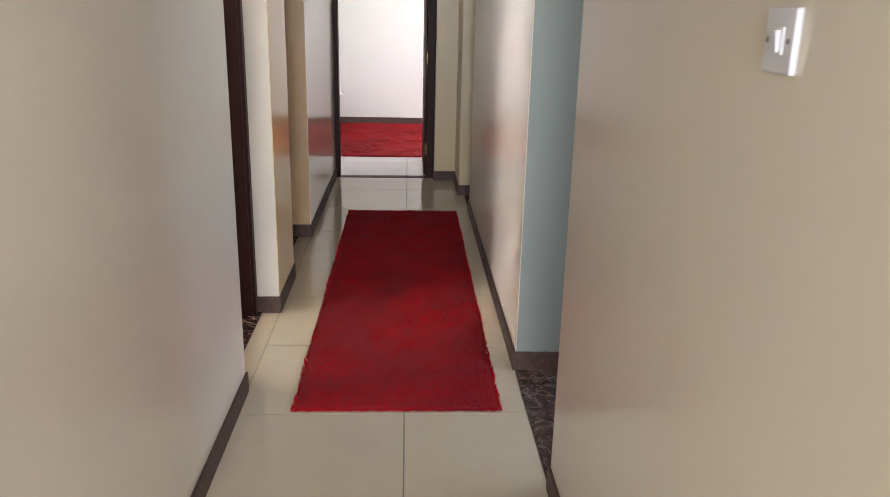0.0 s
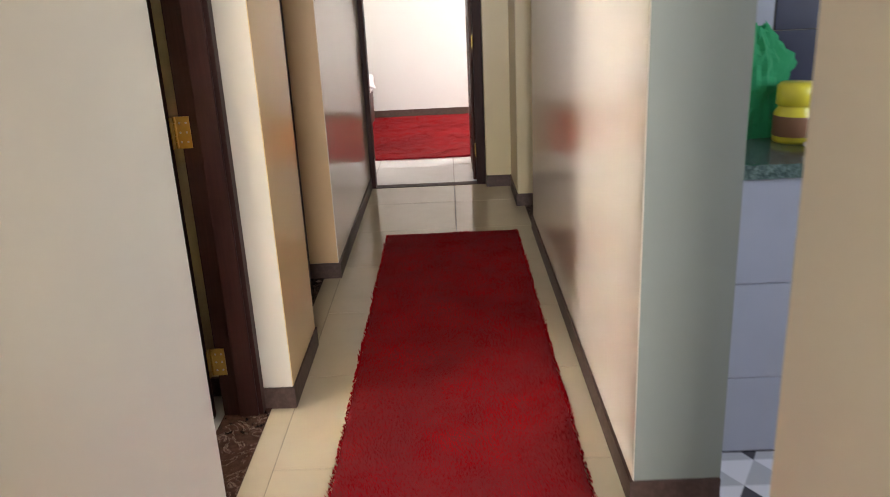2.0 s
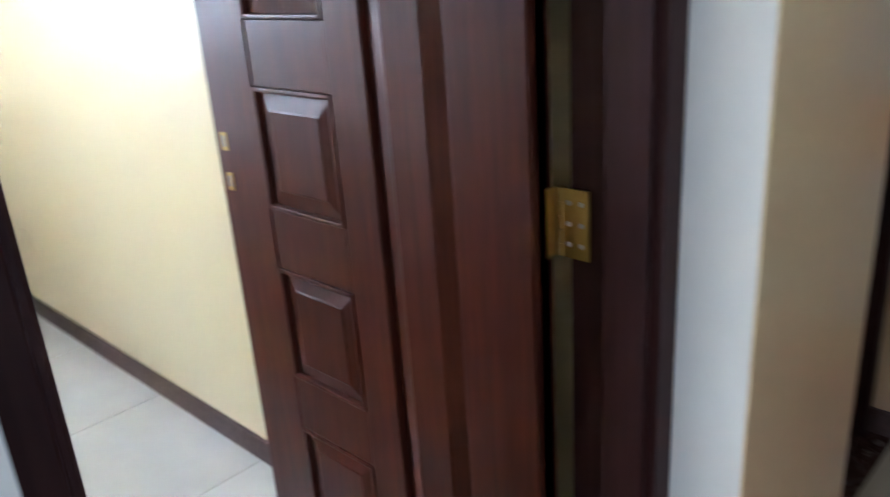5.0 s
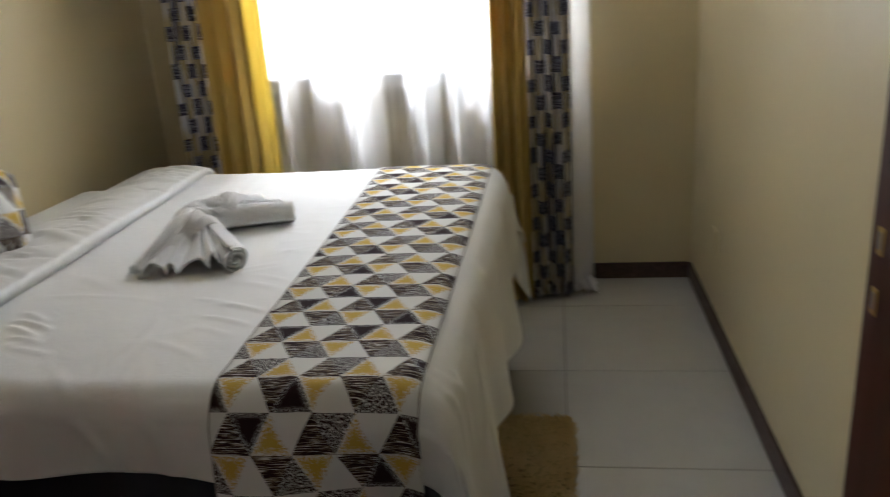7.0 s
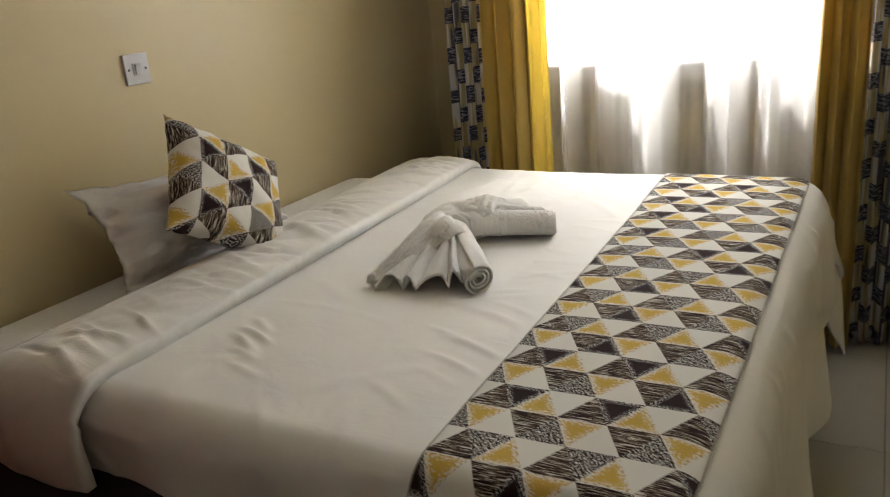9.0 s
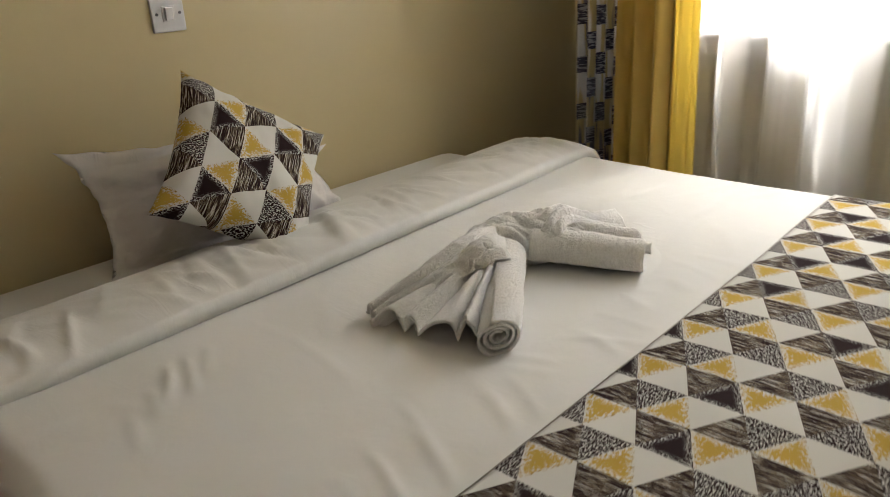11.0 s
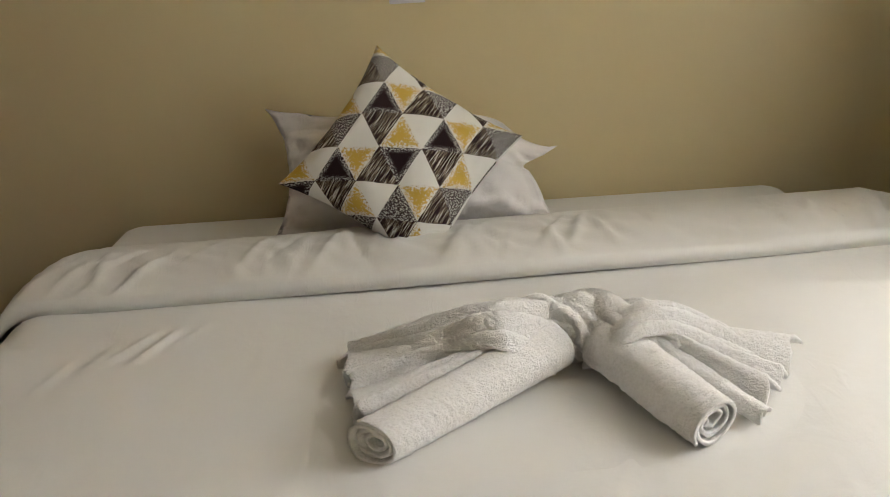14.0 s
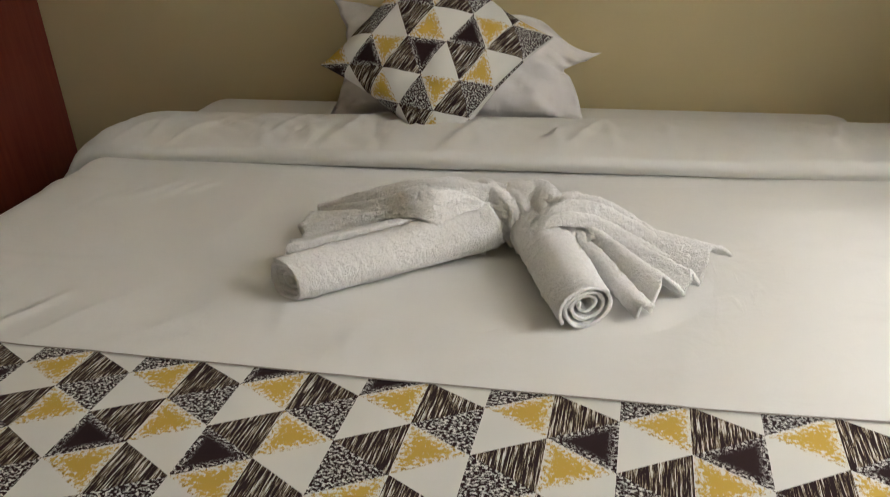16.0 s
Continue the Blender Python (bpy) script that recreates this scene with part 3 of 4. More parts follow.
door_3 = structure(empty("door_3", pose(0, 0, 0)), "open dark mahogany door at the corridor's end", "door")
for a in ((-0.598, -0.563), (0.165, 0.228)):
    part("jamb", box(a[0], a[1], 6.43, 6.525, 0.005, 2.12, 0.004), DARK_WOOD, door_3)
part("head", box(-0.562, 0.164, 6.43, 6.525, 2.075, 2.118, 0.004), DARK_WOOD, door_3)
door_leaf(door_3, pose(0.165, 6.535, 0, 0, 0, -90), 0.72, 2.06, False)
for z in (0.2, 0.95, 1.75):
    part("hinge", box(0.158, 0.1645, 6.45, 6.49, z, z + 0.09, 0.001), BRASS, door_3, "small brass hinge")
# unseen leaf, added to block the opening of the side room
door_4 = structure(empty("door_4", pose(0, 0, 0)), "mahogany leaf added to block the side room opening", "door")
part("leaf", box(0.64, 0.68, 5.34, 5.82, 0.01, 2.09, 0.003), WOOD, door_4)

# ---- light switches ----
def wall_switch(name, m, size, label, sockets=False):
    """A moulded plate with a rocker and two screws, facing local -y, centred at the origin."""
    sw = empty(name, m)
    s = size / 2
    bm = box(-s, s, -0.009, 0, -s, s, 0.003, 2)
    part("plate", bm, PLASTIC, sw)
    part("surround", box(-s * 0.38, s * 0.38, -0.0115, -0.008, -s * 0.42, s * 0.42, 0.001), PLASTIC, sw)
    rock = box(-s * 0.24, s * 0.24, -0.006, 0.004, -s * 0.34, s * 0.34, 0.0015)
    bmesh.ops.rotate(rock, verts=rock.verts, cent=(0, 0, 0), matrix=Matrix.Rotation(radians(7), 3, "X"))
    bmesh.ops.translate(rock, verts=rock.verts, vec=(0, -0.0105, 0))
    part("rocker", rock, PLASTIC, sw)
    for x in (-0.7, 0.7):
        b2 = bmesh.new()
        bmesh.ops.create_cone(b2, cap_ends=True, segments=10, radius1=0.0035, radius2=0.0035, depth=0.002, matrix=Matrix.Translation((x * s, -0.0095, 0)) @ pose(0, 0, 0, 90))
        part("screw", b2, GREY_PLASTIC, sw)
    return tagged(sw, label, "light switch")


wall_switch("light_switch", pose(0.45, 0.79, 1.392, 0, 0, -90), 0.076, "white plastic rocker switch on the corridor wall")
wall_switch("light_switch", pose(-2.514, S_WALL, 1.215, 0, 0, 180), 0.082, "white plastic rocker switch above the bed")
plate = tagged(empty("wall_socket", pose(-3.63, 3.49, 0.36)), "cream blank socket plate on the bedroom wall", "socket")
part("plate", box(-0.043, 0.043, -0.008, 0, -0.043, 0.043, 0.003), YELLOW, plate)
part("cover", box(-0.03, 0.03, -0.0105, -0.007, -0.03, 0.03, 0.002), YELLOW, plate)


# ---- rugs ----
def shaggy_rug(name, x0, x1, y0, y1, pile, step, mat, base, label, loose=0.5, seed=3):
    """A backing with a pile of many small tufts, longest and loosest at the edge."""
    rnd = random.Random(seed)
    rug = empty(name, pose((x0 + x1) / 2, (y0 + y1) / 2, 0))
    hx, hy = (x1 - x0) / 2, (y1 - y0) / 2
    nx, ny = int(hx * 2 / 0.03), int(hy * 2 / 0.03)
    bx, by = hx - 0.006, hy - 0.006
    bm = grid_surface(nx + 1, ny + 1, lambda i, j: ((-1 + 2 * i / nx) * bx, (-1 + 2 * j / ny) * by,
                      0.004 + pile * 0.45 + 0.002 * wob(i * 0.4, j * 0.4)))
    back = part("backing", bm, base, rug, smooth=True)
    back.modifiers.new("thick", "SOLIDIFY").thickness = 0.003 + pile * 0.35
    back.modifiers["thick"].offset = -1
    verts, faces = [], []
    kx, ky = int(hx * 2 / step), int(hy * 2 / step)
    for i in range(kx + 1):
        for j in range(ky + 1):
            x = -hx + 2 * hx * i / kx + rnd.uniform(-0.5, 0.5) * step * (1 if 0 < i < kx else 1.6)
            y = -hy + 2 * hy * j / ky + rnd.uniform(-0.5, 0.5) * step
            lean = 0.7 + 0.6 * wob(x * 3, y * 3, 2)
            ang = 6.28 * wob(x * 2.1, y * 2.1, 5) * 1.4 + rnd.uniform(-1, 1) * 1.2
            dx, dy = math.cos(ang), math.sin(ang)
            h = pile * rnd.uniform(0.75, 1.15)
            w = step * rnd.uniform(0.55, 0.9)
            tip = (x + dx * h * loose * lean, y + dy * h * loose * lean, h)
            b = len(verts)
            verts += [(x - dy * w, y + dx * w, pile * 0.2), (x + dy * w, y - dx * w, pile * 0.2), tip, (x - dx * w, y - dy * w, pile * 0.35)]
            faces += [(b, b + 1, b + 2), (b, b + 2, b + 3), (b + 1, b + 3, b + 2)]
    me = bpy.data.meshes.new("pile")
    me.from_pydata(verts, [], faces)
    me.materials.append(mat)
    ob = new("pile", me)
    ob.parent = rug
    tagged(ob, kind="stuff")
    return tagged(rug, label, "rug")


shaggy_rug("rug", -0.404, 0.352, 2.415, 5.292, 0.016, 0.0068, RED_SHAG, RED_BASE, "long red shag runner rug on cream tiles", 0.8, 3)
shaggy_rug("rug", -1.6, 1.1, 7.37, 9.52, 0.016, 0.0095, RED_SHAG, RED_BASE, "wide red shag rug in the end room", 0.8, 4)
shaggy_rug("rug", -2.87, -1.95, 2.5, 2.91, 0.045, 0.0075, BEIGE_SHAG, BEIGE_BASE, "beige long-pile shag mat beside the bed", 1.0, 5)

# ---- the bed ----
BX0, BX1, BY0 = -3.50, -1.79, S_WALL + 0.02
bed = empty("bed", pose((BX0 + BX1) / 2, 1.85, 0))
hw = (BX1 - BX0) / 2
part("base", box(-hw + 0.11, hw - 0.02, BY0 - 1.85, 0.79, 0.09, 0.555, 0.02), NAVY, bed, "dark navy cloth-covered bed base")
for x in (-hw + 0.1, hw - 0.12):
    for y in (BY0 - 1.85 + 0.06, 0.70):
        part("leg", box(x - 0.045, x + 0.045, y - 0.045, y + 0.045, 0.0, 0.089, 0.008), NAVY, bed)
part("mattress", box(-hw + 0.10, hw + 0.01, BY0 - 1.85, 0.78, 0.556, 0.702, 0.055, 5), SHEET, bed, "mattress in a fitted white sheet", True)
tagged(bed, "wide low bed with a navy base and white sheet", "bed")


def edge_fold(s, half, r):
    """Arc length from the middle -> (offset, drop) of a cloth that lies on a slab with rounded edges."""
    sign, a = (1 if s >= 0 else -1), abs(s)
    flat = half - r
    if a <= flat:
        return s, 0.0
    arc = (a - flat) / r
    if arc < math.pi / 2:
        return sign * (flat + r * math.sin(arc)), r * (1 - math.cos(arc))
    return sign * half, r + (a - flat - r * math.pi / 2)


TOP = 0.722
CX = (BX0 + BX1) / 2 - 0.005


def make_creases():
    """Small creases pressed into the duvet: (x, y, direction, length, width, height)."""
    rnd = random.Random(11)
    out = [(0.53, 0.45, 0.55, 0.835, 0.045, 0.009, 0.0050), (0.575, 0.475, 0.40, 0.917, 0.055, 0.008, 0.0070), (0.615, 0.48, 0.50, 0.866, 0.06, 0.008, 0.0065), (0.655, 0.51, 0.35, 0.937, 0.04, 0.009, 0.0045), (0.71, 0.56, 0.3, 0.954, 0.05, 0.010, 0.003)]
    for k in range(17):
        a = rnd.uniform(0.95, 1.9)
        out.append((-0.35 + 0.065 * k + rnd.uniform(-0.03, 0.03), 0.90 + rnd.uniform(-0.05, 0.03), math.cos(a), math.sin(a), rnd.uniform(0.04, 0.09), rnd.uniform(0.007, 0.014), rnd.uniform(0.0012, 0.0034) * (1 if k > 5 else 0.6)))
    for k in range(8):
        out.append((rnd.uniform(-0.82, -0.55), 0.40 + 0.06 * k, 0.9, rnd.uniform(-0.5, 0.1), rnd.uniform(0.06, 0.12), rnd.uniform(0.010, 0.016), rnd.uniform(0.0015, 0.0035)))
    for k in range(14):
        a = rnd.uniform(0, 3.14)
        out.append((rnd.uniform(-0.7, 0.8), rnd.uniform(0.35, 0.95), math.cos(a), math.sin(a), rnd.uniform(0.05, 0.14), rnd.uniform(0.010, 0.022), rnd.uniform(0.0006, 0.0018)))
    for k in range(22):
        out.append((0.86 + rnd.uniform(-0.03, 0.22), rnd.uniform(0.3, 1.5), 0.75, rnd.uniform(-0.66, 0.66), rnd.uniform(0.05, 0.12), rnd.uniform(0.008, 0.016), rnd.uniform(0.0015, 0.004)))
    for k in range(26):
        out.append((rnd.uniform(-0.8, 0.85), rnd.uniform(1.45, 1.72), rnd.uniform(-0.5, 0.5), 0.87, rnd.uniform(0.05, 0.13), rnd.uniform(0.008, 0.018), rnd.uniform(0.002, 0.006)))
    return out


CREASES = make_creases()


def duvet_point(x_s, y_s, lift=0.0):
    """Where the point at arc lengths x_s (from the middle) and y_s (from the head) of the duvet lies."""
    ox, dx = edge_fold(x_s, hw + 0.045, 0.075)
    oy, dy = edge_fold(max(y_s, 0.0), 1.44, 0.10)
    drop = dx + dy - (0.35 * min(dx, dy))
    wr = 0.0032 * wob(x_s * 2.2, y_s * 2.6, 1) + 0.0010 * wob(x_s * 9 + y_s * 3, y_s * 5, 4)
    for cx, cy, ux, uy, length, width, amp in CREASES:
        dx0, dy0 = x_s - cx, y_s - cy
        if abs(dx0) > 0.3 or abs(dy0) > 0.3:
            continue
        u = dx0 * ux + dy0 * uy
        v = dy0 * ux - dx0 * uy + 0.9 * u * u
        if abs(v) < 3 * width:
            wr += amp * math.exp(-(v / width) ** 2 - (u / length) ** 4)
    wr -= 0.030 * math.exp(-((y_s - 0.66) / 0.30) ** 2 - ((x_s + 0.05) / 0.55) ** 2)
    hang = max(0.0, drop - 0.06)
    ripple_e = hang * 0.16 * math.sin(y_s * 13 + 1.5 * wob(y_s * 3, 0, 8)) if dx > 0.06 else 0.0
    ripple_n = hang * 0.06 * math.sin(x_s * 15 + 2 * wob(x_s * 3, 2, 8)) if dy > 0.06 else 0.0
    sx = 1 if x_s > 0 else -1
    x = CX + ox + sx * (ripple_e + (0.02 * hang if dx > 0.06 else 0))
    y = 1.26 + oy + ripple_n + (0.10 * hang if dy > 0.06 else 0)
    nz = 1.0 if drop < 0.02 else 0.4
    return Vector((x + sx * (0 if dx < 0.05 else lift + wr), y + (0 if dy < 0.05 else lift + wr), TOP - drop + (wr + lift) * nz))


duvet = empty("duvet", pose(0, 0, 0))
NU, NV = 320, 200
S0, S1, YL = -hw - 0.26, hw + 0.175, 1.92


def duvet_f(i, j):
    s = S0 + (S1 - S0) * i / (NU - 1)
    k = min(1.0, max(0.0, (s + hw) / (2 * hw)))
    return duvet_point(s, (YL - 0.13 * (1 - k) ** 2) * j / (NV - 1) * (1.0 - 0.02 * (1 + math.sin(s * 7))))


cover = part("cover", grid_surface(NU, NV, duvet_f), SHEET, duvet, smooth=True)
cover.modifiers.new("thick", "SOLIDIFY").thickness = 0.012
cover.modifiers["thick"].offset = -1


crnd = random.Random(21)
BAND_CREASES = [(crnd.uniform(-0.95, 0.95), crnd.uniform(0.3, 0.8), crnd.choice((-1, 1)) * crnd.uniform(0.03, 0.16), crnd.uniform(0.006, 0.013), crnd.choice((-1, 1, 1)) * crnd.uniform(0.003, 0.009)) for _ in range(60)]


def band_f(i, j):
    s = (S0 - 0.02) + (S1 + 0.02 - S0 + 0.02) * i / 299
    a = j / 23
    skew = 0.035 * (s / hw)
    prof = math.sin(math.pi * min(1.0, 0.04 + a * 0.80)) ** 0.7
    y = 1.265 + skew + 0.315 * a
    ox, dx = edge_fold(s, hw + 0.07, 0.09)
    puff = 0.043 * (1 - 0.16 * max(0.0, -s / hw)) + 0.010 * wob(s * 2.3, 3) + 0.005 * wob(s * 8, a * 3, 6)
    ridge = 0.0
    for cs, ca, k, w, h in BAND_CREASES:
        v = s - cs - k * (a - ca)
        if abs(v) < 0.05:
            ridge += h * math.exp(-(v / w) ** 2 - ((a - ca) / 0.28) ** 4)
    crease = ridge * math.sin(math.pi * a) ** 0.5 + (0.0055 * math.sin(46 * s + 14 * a + 4 * wob(s * 3, a * 2)) * max(0.0, wob(s * 2.7, 5.0) + 0.25) + 0.005 * wob(s * 26 + a * 7, a * 5, 2) - 0.006 * max(0.0, wob(s * 17 - a * 5, a * 3, 9)) ** 2) * math.sin(math.pi * a)
    end = 1.0 if dx < 0.05 else max(0.35, 1 - dx * 1.2)
    sx = 1 if s > 0 else -1
    out = (prof * puff + crease)
    if j == 23:
        out = -0.002
    z = 0.722 - dx + out * (1.0 if dx < 0.03 else max(0.0, 1 - dx / 0.10))
    x = CX + ox + sx * (out * (1 - max(0.0, 1 - dx / 0.10)) * 0.7 if dx > 0.03 else 0.0)
    if j == 23:
        y -= 0.016
    return Vector((x, y + (0.02 * math.sin(9 * dx) if dx > 0.05 else 0) + 0.012 * wob(s * 2, 7), z))


band = part("turned_down_edge", grid_surface(300, 24, band_f), SHEET, duvet, "puffed turned-down hem of the duvet", True)
band.modifiers.new("thick", "SOLIDIFY").thickness = 0.006
tagged(duvet, "white cotton duvet with a turned-down hem", "duvet")

# runner across the foot of the bed
RN = 170


def runner_f(i, j):
    s = (S0 + 0.05) + (S1 + 0.04 - S0) * i / (RN - 1)
    y = 0.988 + 0.402 * j / 39 + 0.004 * wob(s * 3, 9)
    y += 0.028 * s * (1 - j / 39)
    return duvet_point(s, y, 0.0045)


runner = link("bed_runner", grid_surface(RN, 40, runner_f, lambda i, j: (0.9 - (S0 + 0.05 + (S1 + 0.04 - S0) * i / (RN - 1)), 0.42 * j / 39 + 0.045)), PRINT, smooth=True)
runner.modifiers.new("thick", "SOLIDIFY").thickness = 0.003
for jj, dj in ((0, 0.3), (39, -0.35)):
    edge = grid_surface(RN, 3, lambda i, j: runner_f(i, jj + dj * j / 2) + Vector((0, 0, 0.0022 if j == 1 else 0.0012)))
    part("hem", edge, HEM, runner, "narrow grey stitched hem", True)
tagged(runner, "triangle-print cotton runner in gold, black and white", "bed runner")


def cushion_bm(w, h, puff, flange, n=34, uv_turn=0.0, wrinkle=0.0, seed=0.0, bow=0.075):
    """A stuffed case: two bulging faces that meet in a seam, with pulled-out corners and a flat flange. Local xy plane."""
    bm = bmesh.new()
    layer = bm.loops.layers.uv.new("UVMap")
    co, si = math.cos(uv_turn), math.sin(uv_turn)
    sides = []
    for side in (1, -1):
        rows = []
        for i in range(n + 1):
            row = []
            for j in range(n + 1):
                u, v = -1 + 2 * i / n, -1 + 2 * j / n
                pull = 1 - bow * (1 - abs(u) ** 2.0) * abs(v) ** 3
                pully = 1 - bow * (1 - abs(v) ** 2.0) * abs(u) ** 3
                x, y = u * w / 2 * pully, v * h / 2 * pull
                if flange:
                    tip = (abs(u) * abs(v)) ** 6
                    x *= 1 + 0.05 * tip - 0.05 * (1 - v * v) * abs(u) ** 3
                    y *= 1 + 0.05 * tip - 0.08 * (1 - u * u) * abs(v) ** 3
                    x *= 1 + (0.02 - 0.03 * v) * max(0.0, u)
                    fold = max(0.0, (u - 0.45) / 0.55)
                    y -= 0.105 * fold * fold * (3 - 2 * fold) * max(0.0, v)
                    x -= 0.035 * fold * math.exp(-((v - 0.25) / 0.35) ** 2)
                iu, iv = min(1.0, abs(u) / (1 - flange / (w / 2))), min(1.0, abs(v) / (1 - flange / (h / 2)))
                z = puff * (max(0.0, 1 - iu ** 2.4) * max(0.0, 1 - iv ** 2.4)) ** 0.5
                z += wrinkle * wob(u * 3 + seed, v * 3, side) * (0.4 + z / puff) + (0.75 if flange else 0.5) * wrinkle * wob(u * 9 + seed + 3 * v, v * 6, side)
                edge = i in (0, n) or j in (0, n)
                wave = (0.020 * wob(u * 7 + seed, v * 6, 3) * max(abs(u), abs(v)) ** 4) if flange else 0
                row.append(bm.verts.new((x, y, (0 if edge else side * max(z, 0.0015)) + wave)))
            rows.append(row)
        for i in range(n):
            for j in range(n):
                ids = [(i, j), (i + 1, j), (i + 1, j + 1), (i, j + 1)]
                if side < 0:
                    ids.reverse()
                face = bm.faces.new([rows[a][b] for a, b in ids])
                for loop, (a, b) in zip(face.loops, ids):
                    x, y = (a / n - 0.5) * w, (b / n - 0.5) * h
                    loop[layer].uv = (co * x - si * y + 1.0, si * x + co * y + 1.0)
    bmesh.ops.remove_doubles(bm, verts=bm.verts, dist=0.0006)
    return bm


def frame_of(centre, ex, ey):
    ex = Vector(ex).normalized()
    n = ex.cross(Vector(ey)).normalized()
    return Matrix.Translation(centre) @ Matrix((ex, n.cross(ex), n)).transposed().to_4x4()


# pillow that leans on the wall
pillow = empty("pillow", frame_of((-2.50, 1.165, 0.812), (-1, 0.03, -0.03), (0.03, -0.125, 0.25)))
part("case", cushion_bm(0.64, 0.31, 0.075, 0.045, 40, 0, 0.020, 2.0), PILLOWCASE, pillow, smooth=True)
tagged(pillow, "white cotton pillow with a flanged case against the wall", "pillow")

# square cushion stood on one corner in front of it
T, R, L = Vector((-2.434, 1.156, 1.098)), Vector((-2.713, 1.248, 0.915)), Vector((-2.257, 1.323, 0.861))
cm = frame_of((R + L) / 2 + Vector((0, 0.02, 0.0)), R - T, T - L)
axis = cm.inverted().to_3x3() @ Vector((-0.56, 0, 0.83))
turn = math.pi / 2 - math.atan2(axis.y, axis.x)
cush = empty("cushion", cm)
part("cover", cushion_bm(0.366, 0.366, 0.070, 0.0, 44, turn, 0.007, 5.0, 0.125), PRINT, cush, smooth=True)
tagged(cush, "square triangle-print cushion in gold, black and white", "cushion")

# ---- the twisted towel ----
towel = empty("towel", pose(0.012, 0.004, 0))
BEDZ = 0.697


def loops(v, k=0.0022):
    """Shift a point a little, as the pile of terry does."""
    return v + Vector((wob(v.x * 150, v.y * 150, v.z * 150), wob(v.y * 150 + 7, v.z * 150, v.x * 150), wob(v.z * 150 + 3, v.x * 150, v.y * 150))) * k


def smooth_path(pts, a):
    k = a * (len(pts) - 1)
    i = min(int(k), len(pts) - 2)
    t = k - i
    q = [pts[max(0, i - 1)], pts[i], pts[i + 1], pts[min(len(pts) - 1, i + 2)]]
    t2, t3 = t * t, t * t * t
    return 0.5 * ((2 * q[1]) + (q[2] - q[0]) * t + (2 * q[0] - 5 * q[1] + 4 * q[2] - q[3]) * t2 + (3 * q[1] - q[0] - 3 * q[2] + q[3]) * t3)


def towel_roll(p0, p1, r0, r1, turns, name="roll", spin=0.0, slant=0.0):
    """A rolled length of terry: a spiral in section, with its mouth at p0 cut at a slant."""
    p0, p1 = Vector(p0), Vector(p1)
    ax = (p1 - p0).normalized()
    up = Vector((0, 0, 1))
    sd = ax.cross(up).normalized()
    up = sd.cross(ax)
    nu, nv = 84, int(46 * turns)

    def f(i, j):
        a = (i / (nu - 1)) ** 1.15
        th = j / (nv - 1)
        ang = spin + th * turns * 2 * math.pi
        rr = (r0 + (r1 - r0) * a) * (0.20 + 0.80 * th) * (1 + 0.06 * wob(a * 5, ang * 0.6, r0 * 90) + 0.03 * wob(a * 16, ang * 1.5, 3))
        sag = 0.92 if math.sin(ang) > 0 else 1.0
        base = p0.lerp(p1, a) + ax * (1 - a) ** 3 * (0.012 * (1 - th) + slant * math.cos(ang) * rr + 0.004 * wob(ang * 0.8, r0 * 50))
        v = base + (sd * math.cos(ang) + up * math.sin(ang) * 0.9 * sag) * rr
        return loops(v, 0.0022 if th > 0.72 and a > 0.02 else 0.0006)

    ob = part(name, grid_surface(nu, nv, f), TERRY, towel, "rolled end of white terry", True)
    m = ob.modifiers.new("thick", "SOLIDIFY")
    m.thickness, m.offset = 0.005, 0
    return ob


def towel_fan(apex, edge0, edge1, h0, pleats, name="pleated_end", amp=0.02, seed=0.0):
    """A loose end gathered at apex that spreads in uneven pleats to the line edge0-edge1."""
    apex, e0, e1 = Vector(apex), Vector(edge0), Vector(edge1)
    axis = (e0.lerp(e1, 0.5) - apex).normalized()
    nu, nv = 60, pleats * 26

    def f(i, j):
        a, b = i / (nu - 1), j / (nv - 1)
        e = e0.lerp(e1, b) + axis * (0.020 * wob(b * 5, 3, seed) + 0.010 * wob(b * 13, 1, seed))
        p = apex.lerp(e, a)
        ph = math.pi * pleats * (b + 0.07 * wob(b * 3.5, 2, seed)) + 0.5 * wob(b * 3, a * 1.5, seed)
        pl = abs(math.sin(ph)) ** 0.75
        side = math.cos(ph) * (0.010 * a * a)
        h = amp * (0.45 + 0.55 * a) * pl * (1 + 0.55 * wob(b * 4, a * 1.2, seed + 3)) * min(1.0, a * 4)
        z = p.z + h + h0 * math.sin(math.pi * min(1, a * 0.9)) * (1 - a)
        v = loops(Vector((p.x, p.y, z)) + (e1 - e0).normalized() * side, 0.0018)
        return Vector((v.x, v.y, max(v.z, BEDZ + 0.003)))

    ob = part(name, grid_surface(nu, nv, f), TERRY, towel, "loose pleated end of white terry", True)
    m = ob.modifiers.new("thick", "SOLIDIFY")
    m.thickness, m.offset = 0.0055, 0
    return ob


